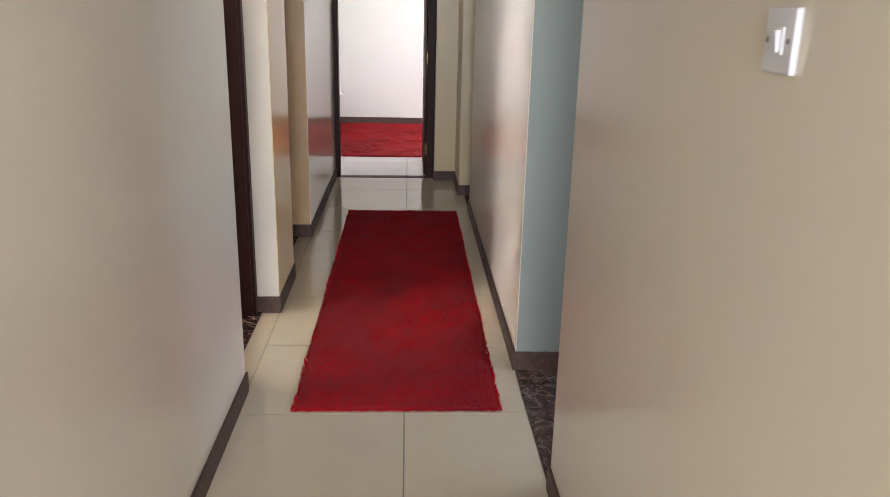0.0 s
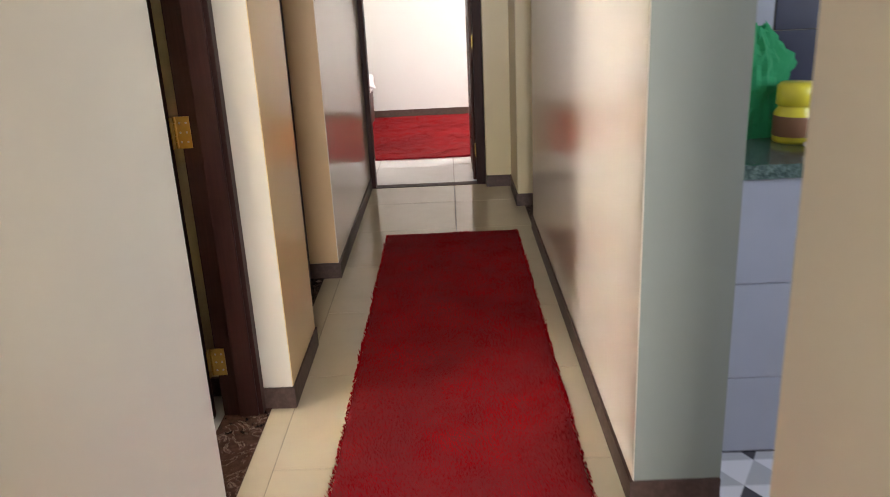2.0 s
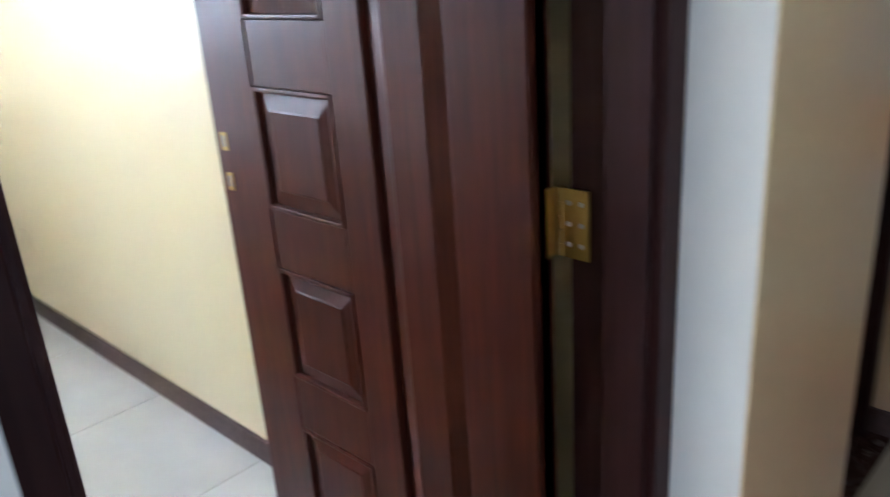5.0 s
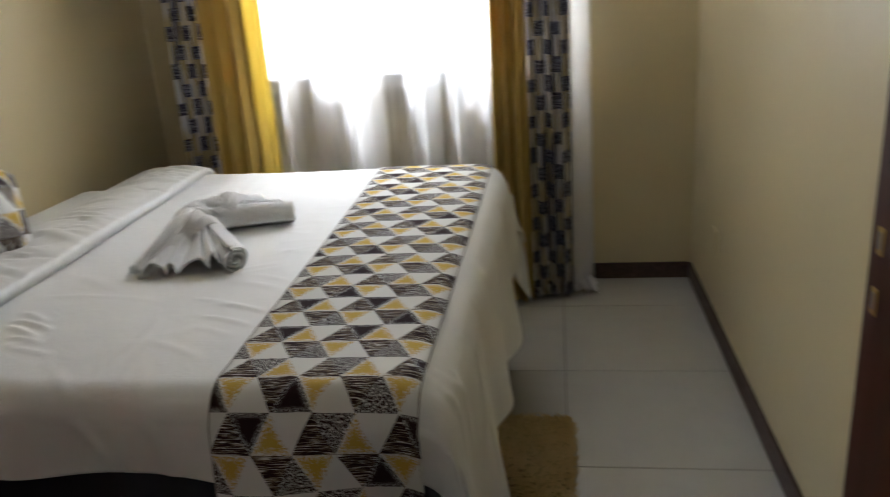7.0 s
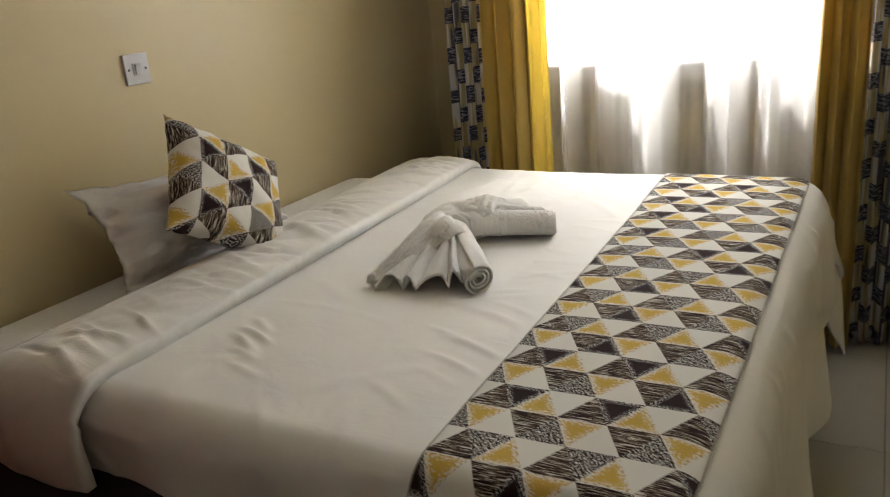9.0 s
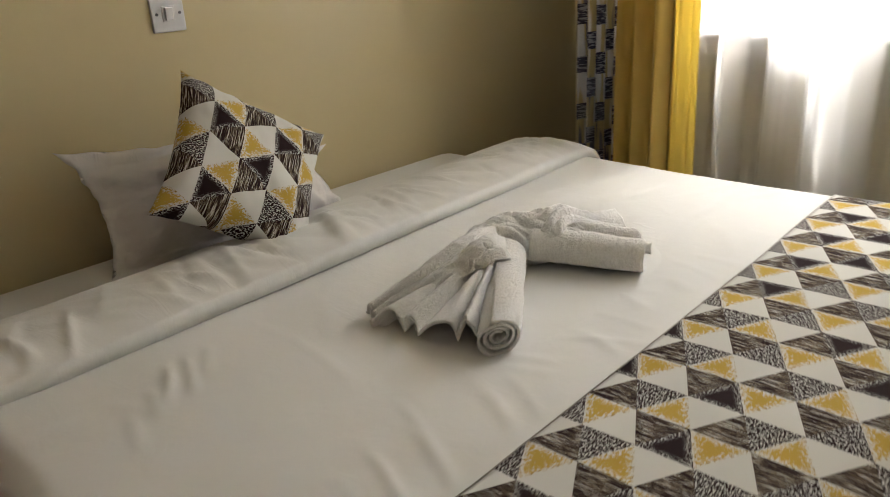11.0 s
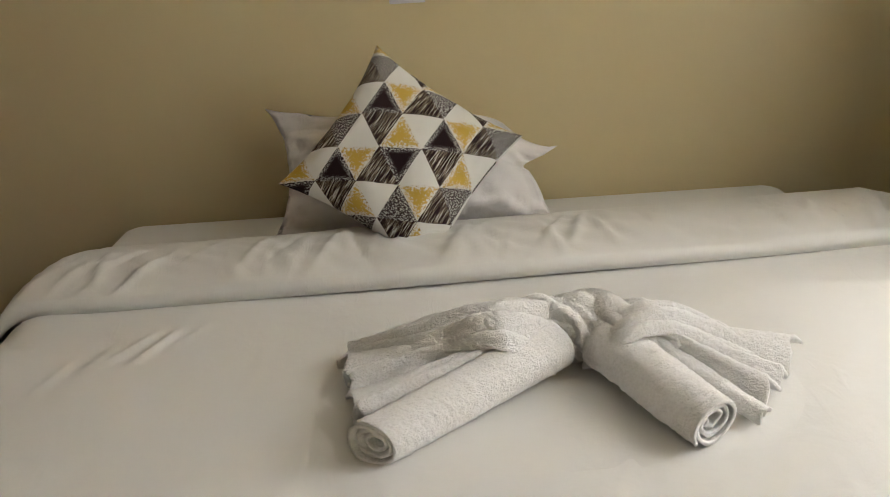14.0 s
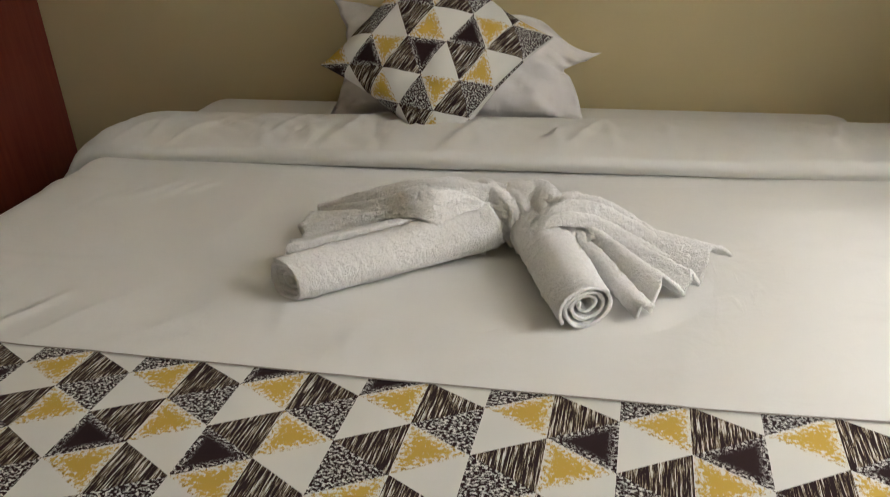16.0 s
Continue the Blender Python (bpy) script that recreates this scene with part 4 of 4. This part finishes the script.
def towel_wrap(path, radii, name, label, seed=0.0, squash=0.8, spiral=6.0):
    """A gathered stretch of towel that follows a path, with folds that wind round it."""
    pts = [Vector(p) for p in path]
    nu, nv = 120, 110

    def f(i, j):
        a = i / (nu - 1)
        p, d = smooth_path(pts, a), (smooth_path(pts, min(1, a + 0.02)) - smooth_path(pts, max(0, a - 0.02))).normalized()
        sd = d.cross(Vector((0, 0, 1))).normalized()
        up = sd.cross(d)
        ang = 2 * math.pi * j / nv
        k = a * (len(radii) - 1)
        i0 = min(int(k), len(radii) - 2)
        r = radii[i0] + (radii[i0 + 1] - radii[i0]) * (k - i0)
        cx, cy = math.cos(ang), math.sin(ang)
        tw = ang * 1.5 + a * spiral + seed + 1.1 * wob(a * 3, cx + seed, cy)
        fold = abs(math.sin(tw)) ** 0.8
        fine = abs(math.sin(ang * 3 + a * spiral * 2.1 + 2.0 * wob(a * 4, cx * 1.5, cy * 1.5 + seed)))
        r *= 0.78 + 0.26 * fold + 0.17 * fine + 0.12 * wob(a * 6, cx * 1.6 + seed, cy * 1.6)
        v = loops(p + (sd * cx + up * cy * squash) * r, 0.0016)
        return Vector((v.x, v.y, max(v.z, BEDZ + 0.002)))

    return part(name, grid_surface(nv, nu, lambda j, i: f(i, j), close_u=True), TERRY, towel, label, True)


def towel_flap(back, front, bulge, name, label, folds=2.0, amp=0.008, seed=0.0):
    """A sheet of towel thrown over the rest, between a back edge and a curled front edge."""
    pa, pb = [Vector(p) for p in back], [Vector(p) for p in front]
    nu, nv = 110, 60

    def f(i, j):
        a, b = i / (nu - 1), j / (nv - 1)
        p = smooth_path(pa, a).lerp(smooth_path(pb, a), b)
        ph = math.pi * folds * b + a * 2.2 + 1.4 * wob(a * 2.5, b * 2, seed)
        z = p.z + bulge * math.sin(math.pi * b) * (0.5 + 0.5 * math.sin(math.pi * a)) + amp * (abs(math.sin(ph)) - 0.5) * math.sin(math.pi * min(1.0, b * 1.15)) + 0.004 * wob(a * 9, b * 7, seed)
        z -= 0.010 * max(0.0, (b - 0.9) / 0.1)
        v = loops(Vector((p.x, p.y + 0.008 * wob(a * 6, b * 2, seed + 5) * b, z)), 0.0016)
        return Vector((v.x, v.y, max(v.z, BEDZ + 0.003)))

    ob = part(name, grid_surface(nu, nv, f), TERRY, towel, label, True)
    m = ob.modifiers.new("thick", "SOLIDIFY")
    m.thickness, m.offset = 0.009, 0
    return ob


def on_bed(*pts):
    return [(x, y, BEDZ + h) for x, y, h in pts]


ZR = BEDZ + 0.036
towel_roll((-2.452, 2.058, ZR), (-2.72, 1.855, ZR + 0.010), 0.038, 0.042, 3.2, spin=0.6, slant=0.45)
towel_roll((-2.890, 2.070, ZR + 0.002), (-2.80, 1.865, ZR + 0.012), 0.040, 0.044, 3.2, spin=2.4, slant=0.1)
towel_fan((-2.70, 1.865, BEDZ + 0.048), (-2.44, 2.03, BEDZ + 0.024), (-2.39, 1.825, BEDZ + 0.006), 0.022, 4, amp=0.034, seed=1.5)
towel_fan((-2.82, 1.86, BEDZ + 0.045), (-2.945, 2.055, BEDZ + 0.008), (-3.075, 1.885, BEDZ + 0.010), 0.028, 4, amp=0.036, seed=6.2)
towel_wrap(on_bed((-2.57, 1.885, 0.034), (-2.64, 1.842, 0.046), (-2.71, 1.815, 0.052), (-2.78, 1.82, 0.052), (-2.845, 1.87, 0.043), (-2.89, 1.92, 0.036)), [0.020, 0.036, 0.050, 0.053, 0.050, 0.034], "twist", "gathered middle of the towel", 4.0, 0.92, 11.0)
towel_flap(on_bed((-2.41, 1.785, 0.022), (-2.52, 1.80, 0.056), (-2.64, 1.812, 0.094), (-2.74, 1.81, 0.096)), on_bed((-2.405, 1.825, 0.010), (-2.56, 1.885, 0.070), (-2.64, 1.925, 0.088), (-2.715, 1.880, 0.016)), 0.018, "flap", "flap thrown over the roll", 3.2, 0.026, 2.0)
towel_flap(on_bed((-2.80, 1.80, 0.080), (-2.87, 1.825, 0.086), (-2.94, 1.85, 0.062), (-3.02, 1.885, 0.022)), on_bed((-2.765, 1.862, 0.010), (-2.80, 1.925, 0.080), (-2.875, 1.905, 0.088), (-2.985, 1.925, 0.034)), 0.014, "flap", "flap thrown over the roll", 3.2, 0.026, 8.0)
tagged(towel, "white terry towel twisted into a bow on the bed", "towel")


# ---- curtains ----
def curtain(name, y0, y1, x, z0, z1, folds, amp, mat, label, spread=1.6, lean=0.0, seed=0.0, category="curtain", wall_side=0.0):
    """A gathered curtain; wall_side is the depth of an unseen return to the wall (at y0), added to block light."""
    nr = 10 if wall_side else 0
    nu, nv = folds * 18 + 1 + nr, 44

    def f(i, j):
        b = j / (nv - 1)
        a = max(0.0, (i - nr) / (nu - 1 - nr))
        z = z1 + (z0 - z1) * b
        ph = folds * 2 * math.pi * a + 0.9 * wob(a * 4, b * 1.5, seed)
        gather = 0.75 + 0.25 * b
        fold = math.sin(ph) * (1 + 0.25 * wob(a * 6, b * 2, seed + 2)) + 0.22 * math.sin(2.7 * ph + 2 * b + seed)
        y = y0 + (y1 - y0) * (0.5 + (a - 0.5) * (0.94 + 0.10 * b)) + lean * b + 0.25 * (y1 - y0) / folds * math.sin(2 * ph) * 0.4
        back = wall_side * max(0.0, (nr - i) / nr) if nr else 0.0
        return Vector((x - back + amp * gather * fold + 0.01 * wob(a * 3, b * 3, seed + 4), y - 0.01 * (back > 0), z))

    ob = link(name, grid_surface(nu, nv, f, lambda i, j: ((y1 - y0) * spread * i / (nu - 1), (z1 - z0) * (1 - j / (nv - 1)))), mat, smooth=True)
    ob.modifiers.new("thick", "SOLIDIFY").thickness = 0.0015
    return tagged(ob, label, category, "bedroom curtains")


CT = 2.56
# the unseen return of this curtain keeps window light off the corner
curtain("curtain", 1.335, 1.505, -3.735, 0.02, CT, 5, 0.026, BLOCKS, "navy and white block-print curtain, drawn aside", 2.3, 0, 1.0, wall_side=0.425)
curtain("curtain", 2.765, 2.945, -3.93, 0.02, CT, 4, 0.033, BLOCKS, "navy and white block-print curtain, drawn aside", 2.3, 0.0, 2.0)
curtain("curtain", 1.495, 1.675, -3.705, 0.02, CT, 3, 0.036, GOLD, "gold satin curtain, drawn aside", 1.6, 0.0, 3.0)
curtain("curtain", 1.662, 1.745, -3.725, 0.02, CT, 1, 0.010, GOLD_BACKLIT, "thin yellow edge of the gold curtain, backlight put into its colour", 1.2, 0.0, 6.0)
curtain("curtain", 2.625, 2.772, -3.86, 0.02, CT, 3, 0.036, GOLD, "gold satin curtain, drawn aside", 1.6, 0.0, 4.0)

# the sheer leans on the nosing of the sill in places and stands off it between them
NOSE = -4.0
STANDOFF = ((1.288, 0.03), (1.603, 0.02), (1.645, 0.003), (1.69, 0.003), (1.75, 0.14), (1.769, 0.165), (1.786, 0.008), (1.833, 0.003), (1.86, 0.05), (1.918, 0.075), (1.976, 0.075), (2.023, 0.16), (2.091, 0.24), (2.133, 0.2), (2.156, 0.004), (2.233, 0.003), (2.275, 0.1), (2.365, 0.24), (2.382, 0.1), (2.4, 0.004), (2.415, 0.004), (2.443, 0.12), (2.485, 0.22), (2.51, 0.11), (2.542, 0.11), (2.589, 0.15), (2.64, 0.08), (2.7, 0.05), (2.8, 0.01), (2.95, -0.04), (3.03, -0.155))


def standoff(y):
    for (a, s), (b, t) in zip(STANDOFF, STANDOFF[1:]):
        if y <= b:
            k = (y - a) / (b - a)
            k = k * k * (3 - 2 * k)
            return s + (t - s) * k
    return STANDOFF[-1][1]


def sheer_f(i, j):
    y = 1.30 + 1.73 * i / 399
    b = j / 49
    z = CT + (0.015 - CT) * b
    so = standoff(y)
    e = min(0.03, so)
    s = e + (so - e) * min(1.0, max(0.15, (CT - z) / 1.2))
    if z < 0.7 and y < 2.64:
        s += (0.05 + 0.03 * math.sin(y * 24) - s) * min(1.0, (0.7 - z) / 0.7)
    out = 0.05 * max(0.0, (0.12 - z) / 0.12) * (0.6 + math.sin(y * 60))
    return Vector((NOSE + 0.004 + s + out + 0.003 * math.sin(y * 130 + 3 * b) * (0.0 if 0.95 < z < 1.12 else 1.0), y + 0.02 * (y - 2.15) * b, z))


sheer = link("curtain", grid_surface(400, 50, sheer_f, lambda i, j: (i * 0.01, j * 0.05)), SHEER, smooth=True)
tagged(sheer, "sheer white voile curtain over the window", "curtain", "bedroom curtains")
def hem_f(i, j):
    a, c = i / 69, 2 * math.pi * j / 18
    r = 0.034 + 0.022 * wob(a * 9, c * 0.9, 1) + 0.014 * math.sin(a * 40 + 2 * math.sin(c))
    y = 2.72 + 0.33 * a
    return Vector((-4.01 + 0.03 * math.sin(a * 7) + 1.5 * r * math.cos(c), y + 0.02 * wob(a * 8, c, 4), max(0.003, 0.035 + r * math.sin(c) * (1.1 - 0.5 * a))))


hem = part("bunched_hem", grid_surface(70, 19, hem_f, lambda i, j: (i * 0.01, j * 0.01)), VOILE_HEM, sheer, "crumpled hem lying on the floor", True)
rod = link("curtain_rod", bmesh.new(), STEEL)
bm = bmesh.new()
bmesh.ops.create_cone(bm, cap_ends=True, segments=14, radius1=0.012, radius2=0.012, depth=1.95, matrix=Matrix.Translation((-3.83, 2.15, CT + 0.014)) @ pose(0, 0, 0, 90, 0, 8))
for x, y in ((-3.71, 1.3), (-3.95, 3.0)):
    add_box(bm, -4.17, x, y - 0.01, y + 0.01, CT + 0.004, CT + 0.024)
bm.to_mesh(rod.data)
bm.free()
tagged(rod, "plain steel rod that carries the curtains", "curtain rod")

window_1 = structure(empty("window_1", pose(0, 0, 0)), "bedroom window with a slim white frame", "window")
part("window_frame", boxes((-4.33, -4.28, WY0, WY0 + 0.04, WZ0, WZ1), (-4.33, -4.28, WY1 - 0.04, WY1, WZ0, WZ1), (-4.33, -4.28, WY0 + 0.04, WY1 - 0.04, WZ0, WZ0 + 0.04), (-4.33, -4.28, WY0 + 0.04, WY1 - 0.04, WZ1 - 0.04, WZ1)), PLASTIC, window_1)
pane = part("pane", box(-4.308, -4.302, WY0 + 0.04, WY1 - 0.04, WZ0 + 0.04, WZ1 - 0.04), GLASS, window_1)
pane.visible_shadow = False
part("window_sill", box(-4.27, NOSE - 0.012, WY0, WY1, 0.955, 1.012, 0.004), WHITE_PAINT, window_1, "deep painted window sill")
part("nosing", box(NOSE - 0.0115, NOSE, WY0, WY1, 1.0, 1.026, 0.003), SKIRTING, window_1, "dark tile nosing of the sill")

# ---- wardrobe beside the bed ----
ward = empty("wardrobe", pose(-1.105, S_WALL + 0.44, 0))
part("carcass", box(-0.15, 0.26, -0.43, 0.43, 0.0, 2.1, 0.004), RED_WOOD, ward)
for y0, y1 in ((-0.428, -0.002), (0.002, 0.428)):
    dr = part("door", box(-0.17, -0.152, y0, y1, 0.08, 2.09, 0.003), RED_WOOD, ward)
    part("handle", box(-0.188, -0.171, (y0 + y1) / 2 + (0.17 if y0 < 0 else -0.17) - 0.006, (y0 + y1) / 2 + (0.17 if y0 < 0 else -0.17) + 0.006, 1.0, 1.12, 0.003), STEEL, dr)
tagged(ward, "red-brown wooden wardrobe beside the bed", "wardrobe")

# ---- end room: corner of a second bed behind the door wall ----
bed2 = empty("bed", pose(-1.6, 8.5, 0))
part("base", box(-0.7, 0.78, -0.75, 0.9, 0.0, 0.34, 0.02), WOOD, bed2)
part("mattress", box(-0.7, 0.80, -0.75, 0.9, 0.341, 0.50, 0.04, 4), SHEET, bed2)
tagged(bed2, "low wooden bed with white bedding behind the wall", "bed")
pil2 = empty("pillow", pose(-0.95, 8.5, 0.55, 8, 12, 10))
part("case", cushion_bm(0.5, 0.36, 0.05, 0.0, 16, 0, 0.006, 9.0), PILLOWCASE, pil2, smooth=True)
tagged(pil2, "pale pink-white pillow on the second bed's edge", "pillow")

# ---- kitchen seen through the opening ----
counter = empty("kitchen_counter", pose(0.688, 3.0, 0))
part("front", box(0.004, 1.9, 0.012, 0.03, 0.0, 0.855), GROUT, counter)
for i in range(5):
    for z0, z1 in ((0.002, 0.25), (0.253, 0.548), (0.551, 0.853)):
        part("tile", box(0.004 + i * 0.38, 0.381 + i * 0.38, 0.0, 0.0115, z0, z1, 0.0015, 1), BLUE_TILE, counter)
part("worktop", box(0.004, 1.9, -0.015, 0.598, 0.856, 0.896, 0.004), GREEN_GRANITE, counter, "speckled green granite worktop")
tagged(counter, "blue-grey tiled counter with a green granite top", "kitchen counter")
splash = structure(link("backsplash", boxes((1.06, 2.58, 3.588, 3.5995, 0.897, 1.8)), GROUT), "navy wall tiles behind the counter", "wall tiles")
for i in range(5):
    for k in range(3):
        part("tile", box(1.061 + i * 0.3, 1.358 + i * 0.3, 3.580, 3.5878, 0.898 + k * 0.3, 1.195 + k * 0.3, 0.0015, 1), NAVY_TILE, splash)
splash2 = structure(link("backsplash_pale", boxes((0.69, 1.056, 3.588, 3.5995, 0.897, 1.8)), GROUT), "pale blue wall tiles behind the counter", "wall tiles")
for k in range(3):
    part("tile", box(0.691, 1.055, 3.580, 3.5878, 0.898 + k * 0.3, 1.195 + k * 0.3, 0.0015, 1), BLUE_TILE, splash2)


def revolve(profile, seg=24):
    return grid_surface(seg, len(profile), lambda i, j: (profile[j][0] * math.cos(2 * math.pi * i / seg), profile[j][0] * math.sin(2 * math.pi * i / seg), profile[j][1]), close_u=True)


YELLOW_PLASTIC = plain("yellow_plastic", (0.72, 0.62, 0.05), 0.3)
BROWN_LABEL = plain("brown_label", (0.22, 0.10, 0.05), 0.5)
PEEL = plain("orange_peel", (0.80, 0.30, 0.02), 0.5)
BANANA = plain("banana_peel", (0.72, 0.55, 0.05), 0.5)
jar = empty("jar", pose(1.02, 3.27, 0.897))
part("body", revolve([(0.001, 0), (0.058, 0.0), (0.062, 0.006), (0.062, 0.085), (0.052, 0.10), (0.052, 0.108)]), YELLOW_PLASTIC, jar, smooth=True)
part("lid", revolve([(0.001, 0.175), (0.048, 0.174), (0.057, 0.165), (0.059, 0.112), (0.052, 0.109)]), YELLOW_PLASTIC, jar, smooth=True)
part("label", revolve([(0.0628, 0.02), (0.0632, 0.022), (0.0632, 0.078), (0.0628, 0.08)]), BROWN_LABEL, jar, "brown paper label", True)
tagged(jar, "squat yellow plastic jar with a yellow lid", "jar")
bm = bmesh.new()
bmesh.ops.create_uvsphere(bm, u_segments=24, v_segments=16, radius=0.037)
for v in bm.verts:
    v.co *= 1 + 0.012 * wob(v.co.x * 60, v.co.y * 60, v.co.z * 60)
    v.co.z *= 0.94 - (0.1 if abs(v.co.x) + abs(v.co.y) < 0.008 else 0)
dish = empty("plate", pose(1.075, 3.09, 0.897))
part("dish", revolve([(0.001, 0.004), (0.05, 0.004), (0.095, 0.018), (0.097, 0.020), (0.05, 0.0), (0.001, 0.0)], 32), PLASTIC, dish, smooth=True)
tagged(dish, "white plate on the green granite worktop", "plate")
fruit = link("orange", bm, PEEL, smooth=True)
fruit.matrix_world = pose(1.045, 3.115, 0.897 + 0.045)
tagged(fruit, "ripe orange lying on the white plate", "fruit")
ban = link("banana", grid_surface(12, 20, lambda i, j: Vector((0.07 * math.cos(0.5 + 1.7 * j / 19), 0.07 * math.sin(0.5 + 1.7 * j / 19), 0)) + (0.002 + 0.014 * math.sin(math.pi * (0.04 + 0.92 * j / 19)) ** 0.5) * Vector((math.cos(6.283 * i / 12) * math.cos(0.5 + 1.7 * j / 19), math.cos(6.283 * i / 12) * math.sin(0.5 + 1.7 * j / 19), math.sin(6.283 * i / 12))), close_u=True), BANANA, smooth=True)
ban.matrix_world = pose(1.09, 3.02, 0.897 + 0.022)
tagged(ban, "curved yellow banana on the white plate", "fruit")


def bag_f(i, j):
    a, b = 2 * math.pi * i / 48, j / 23
    r = (0.115 * (1 - 0.25 * b) * (1 + 0.16 * wob(math.cos(a) * 2, math.sin(a) * 2, b * 4)) + 0.03 * wob(math.cos(a) * 5, math.sin(a) * 5, b * 7)) * (1.0 if b < 0.72 else max(0.12, 1 - (b - 0.72) * 2.4) + 0.25 * abs(wob(a * 3, b * 9)))
    return Vector((r * math.cos(a) * 1.1, r * math.sin(a) * 0.8, 0.33 * b + 0.035 * wob(math.cos(a) * 3, math.sin(a) * 3, 2) * b))


bag = link("plastic_bag", grid_surface(48, 24, bag_f, lambda i, j: (i * 0.02, j * 0.02), close_u=True), GREEN_FILM, smooth=False)
bag.matrix_world = pose(0.935, 3.42, 0.897)
tagged(bag, "crumpled green plastic bag standing on the worktop", "bag")

# thin coloured sheets on the reveals of the openings and on the pier
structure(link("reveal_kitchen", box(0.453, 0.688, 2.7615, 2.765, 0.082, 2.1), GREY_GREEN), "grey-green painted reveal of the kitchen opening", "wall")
# store reveal and pier: warm light is put into the sheets' colour
structure(link("reveal_store", box(-0.744, -0.603, 4.6515, 4.655, 0.082, 2.1), TAN_LIT), "reveal of the recessed door, warm light put into its tan colour", "wall")
structure(link("wall_pier", box(-0.6, -0.597, 3.382, 3.868, 0.082, 2.1), GOLDEN_LIT), "wall pier between two doors, warm light put into its golden colour", "wall")
lay_tiles()
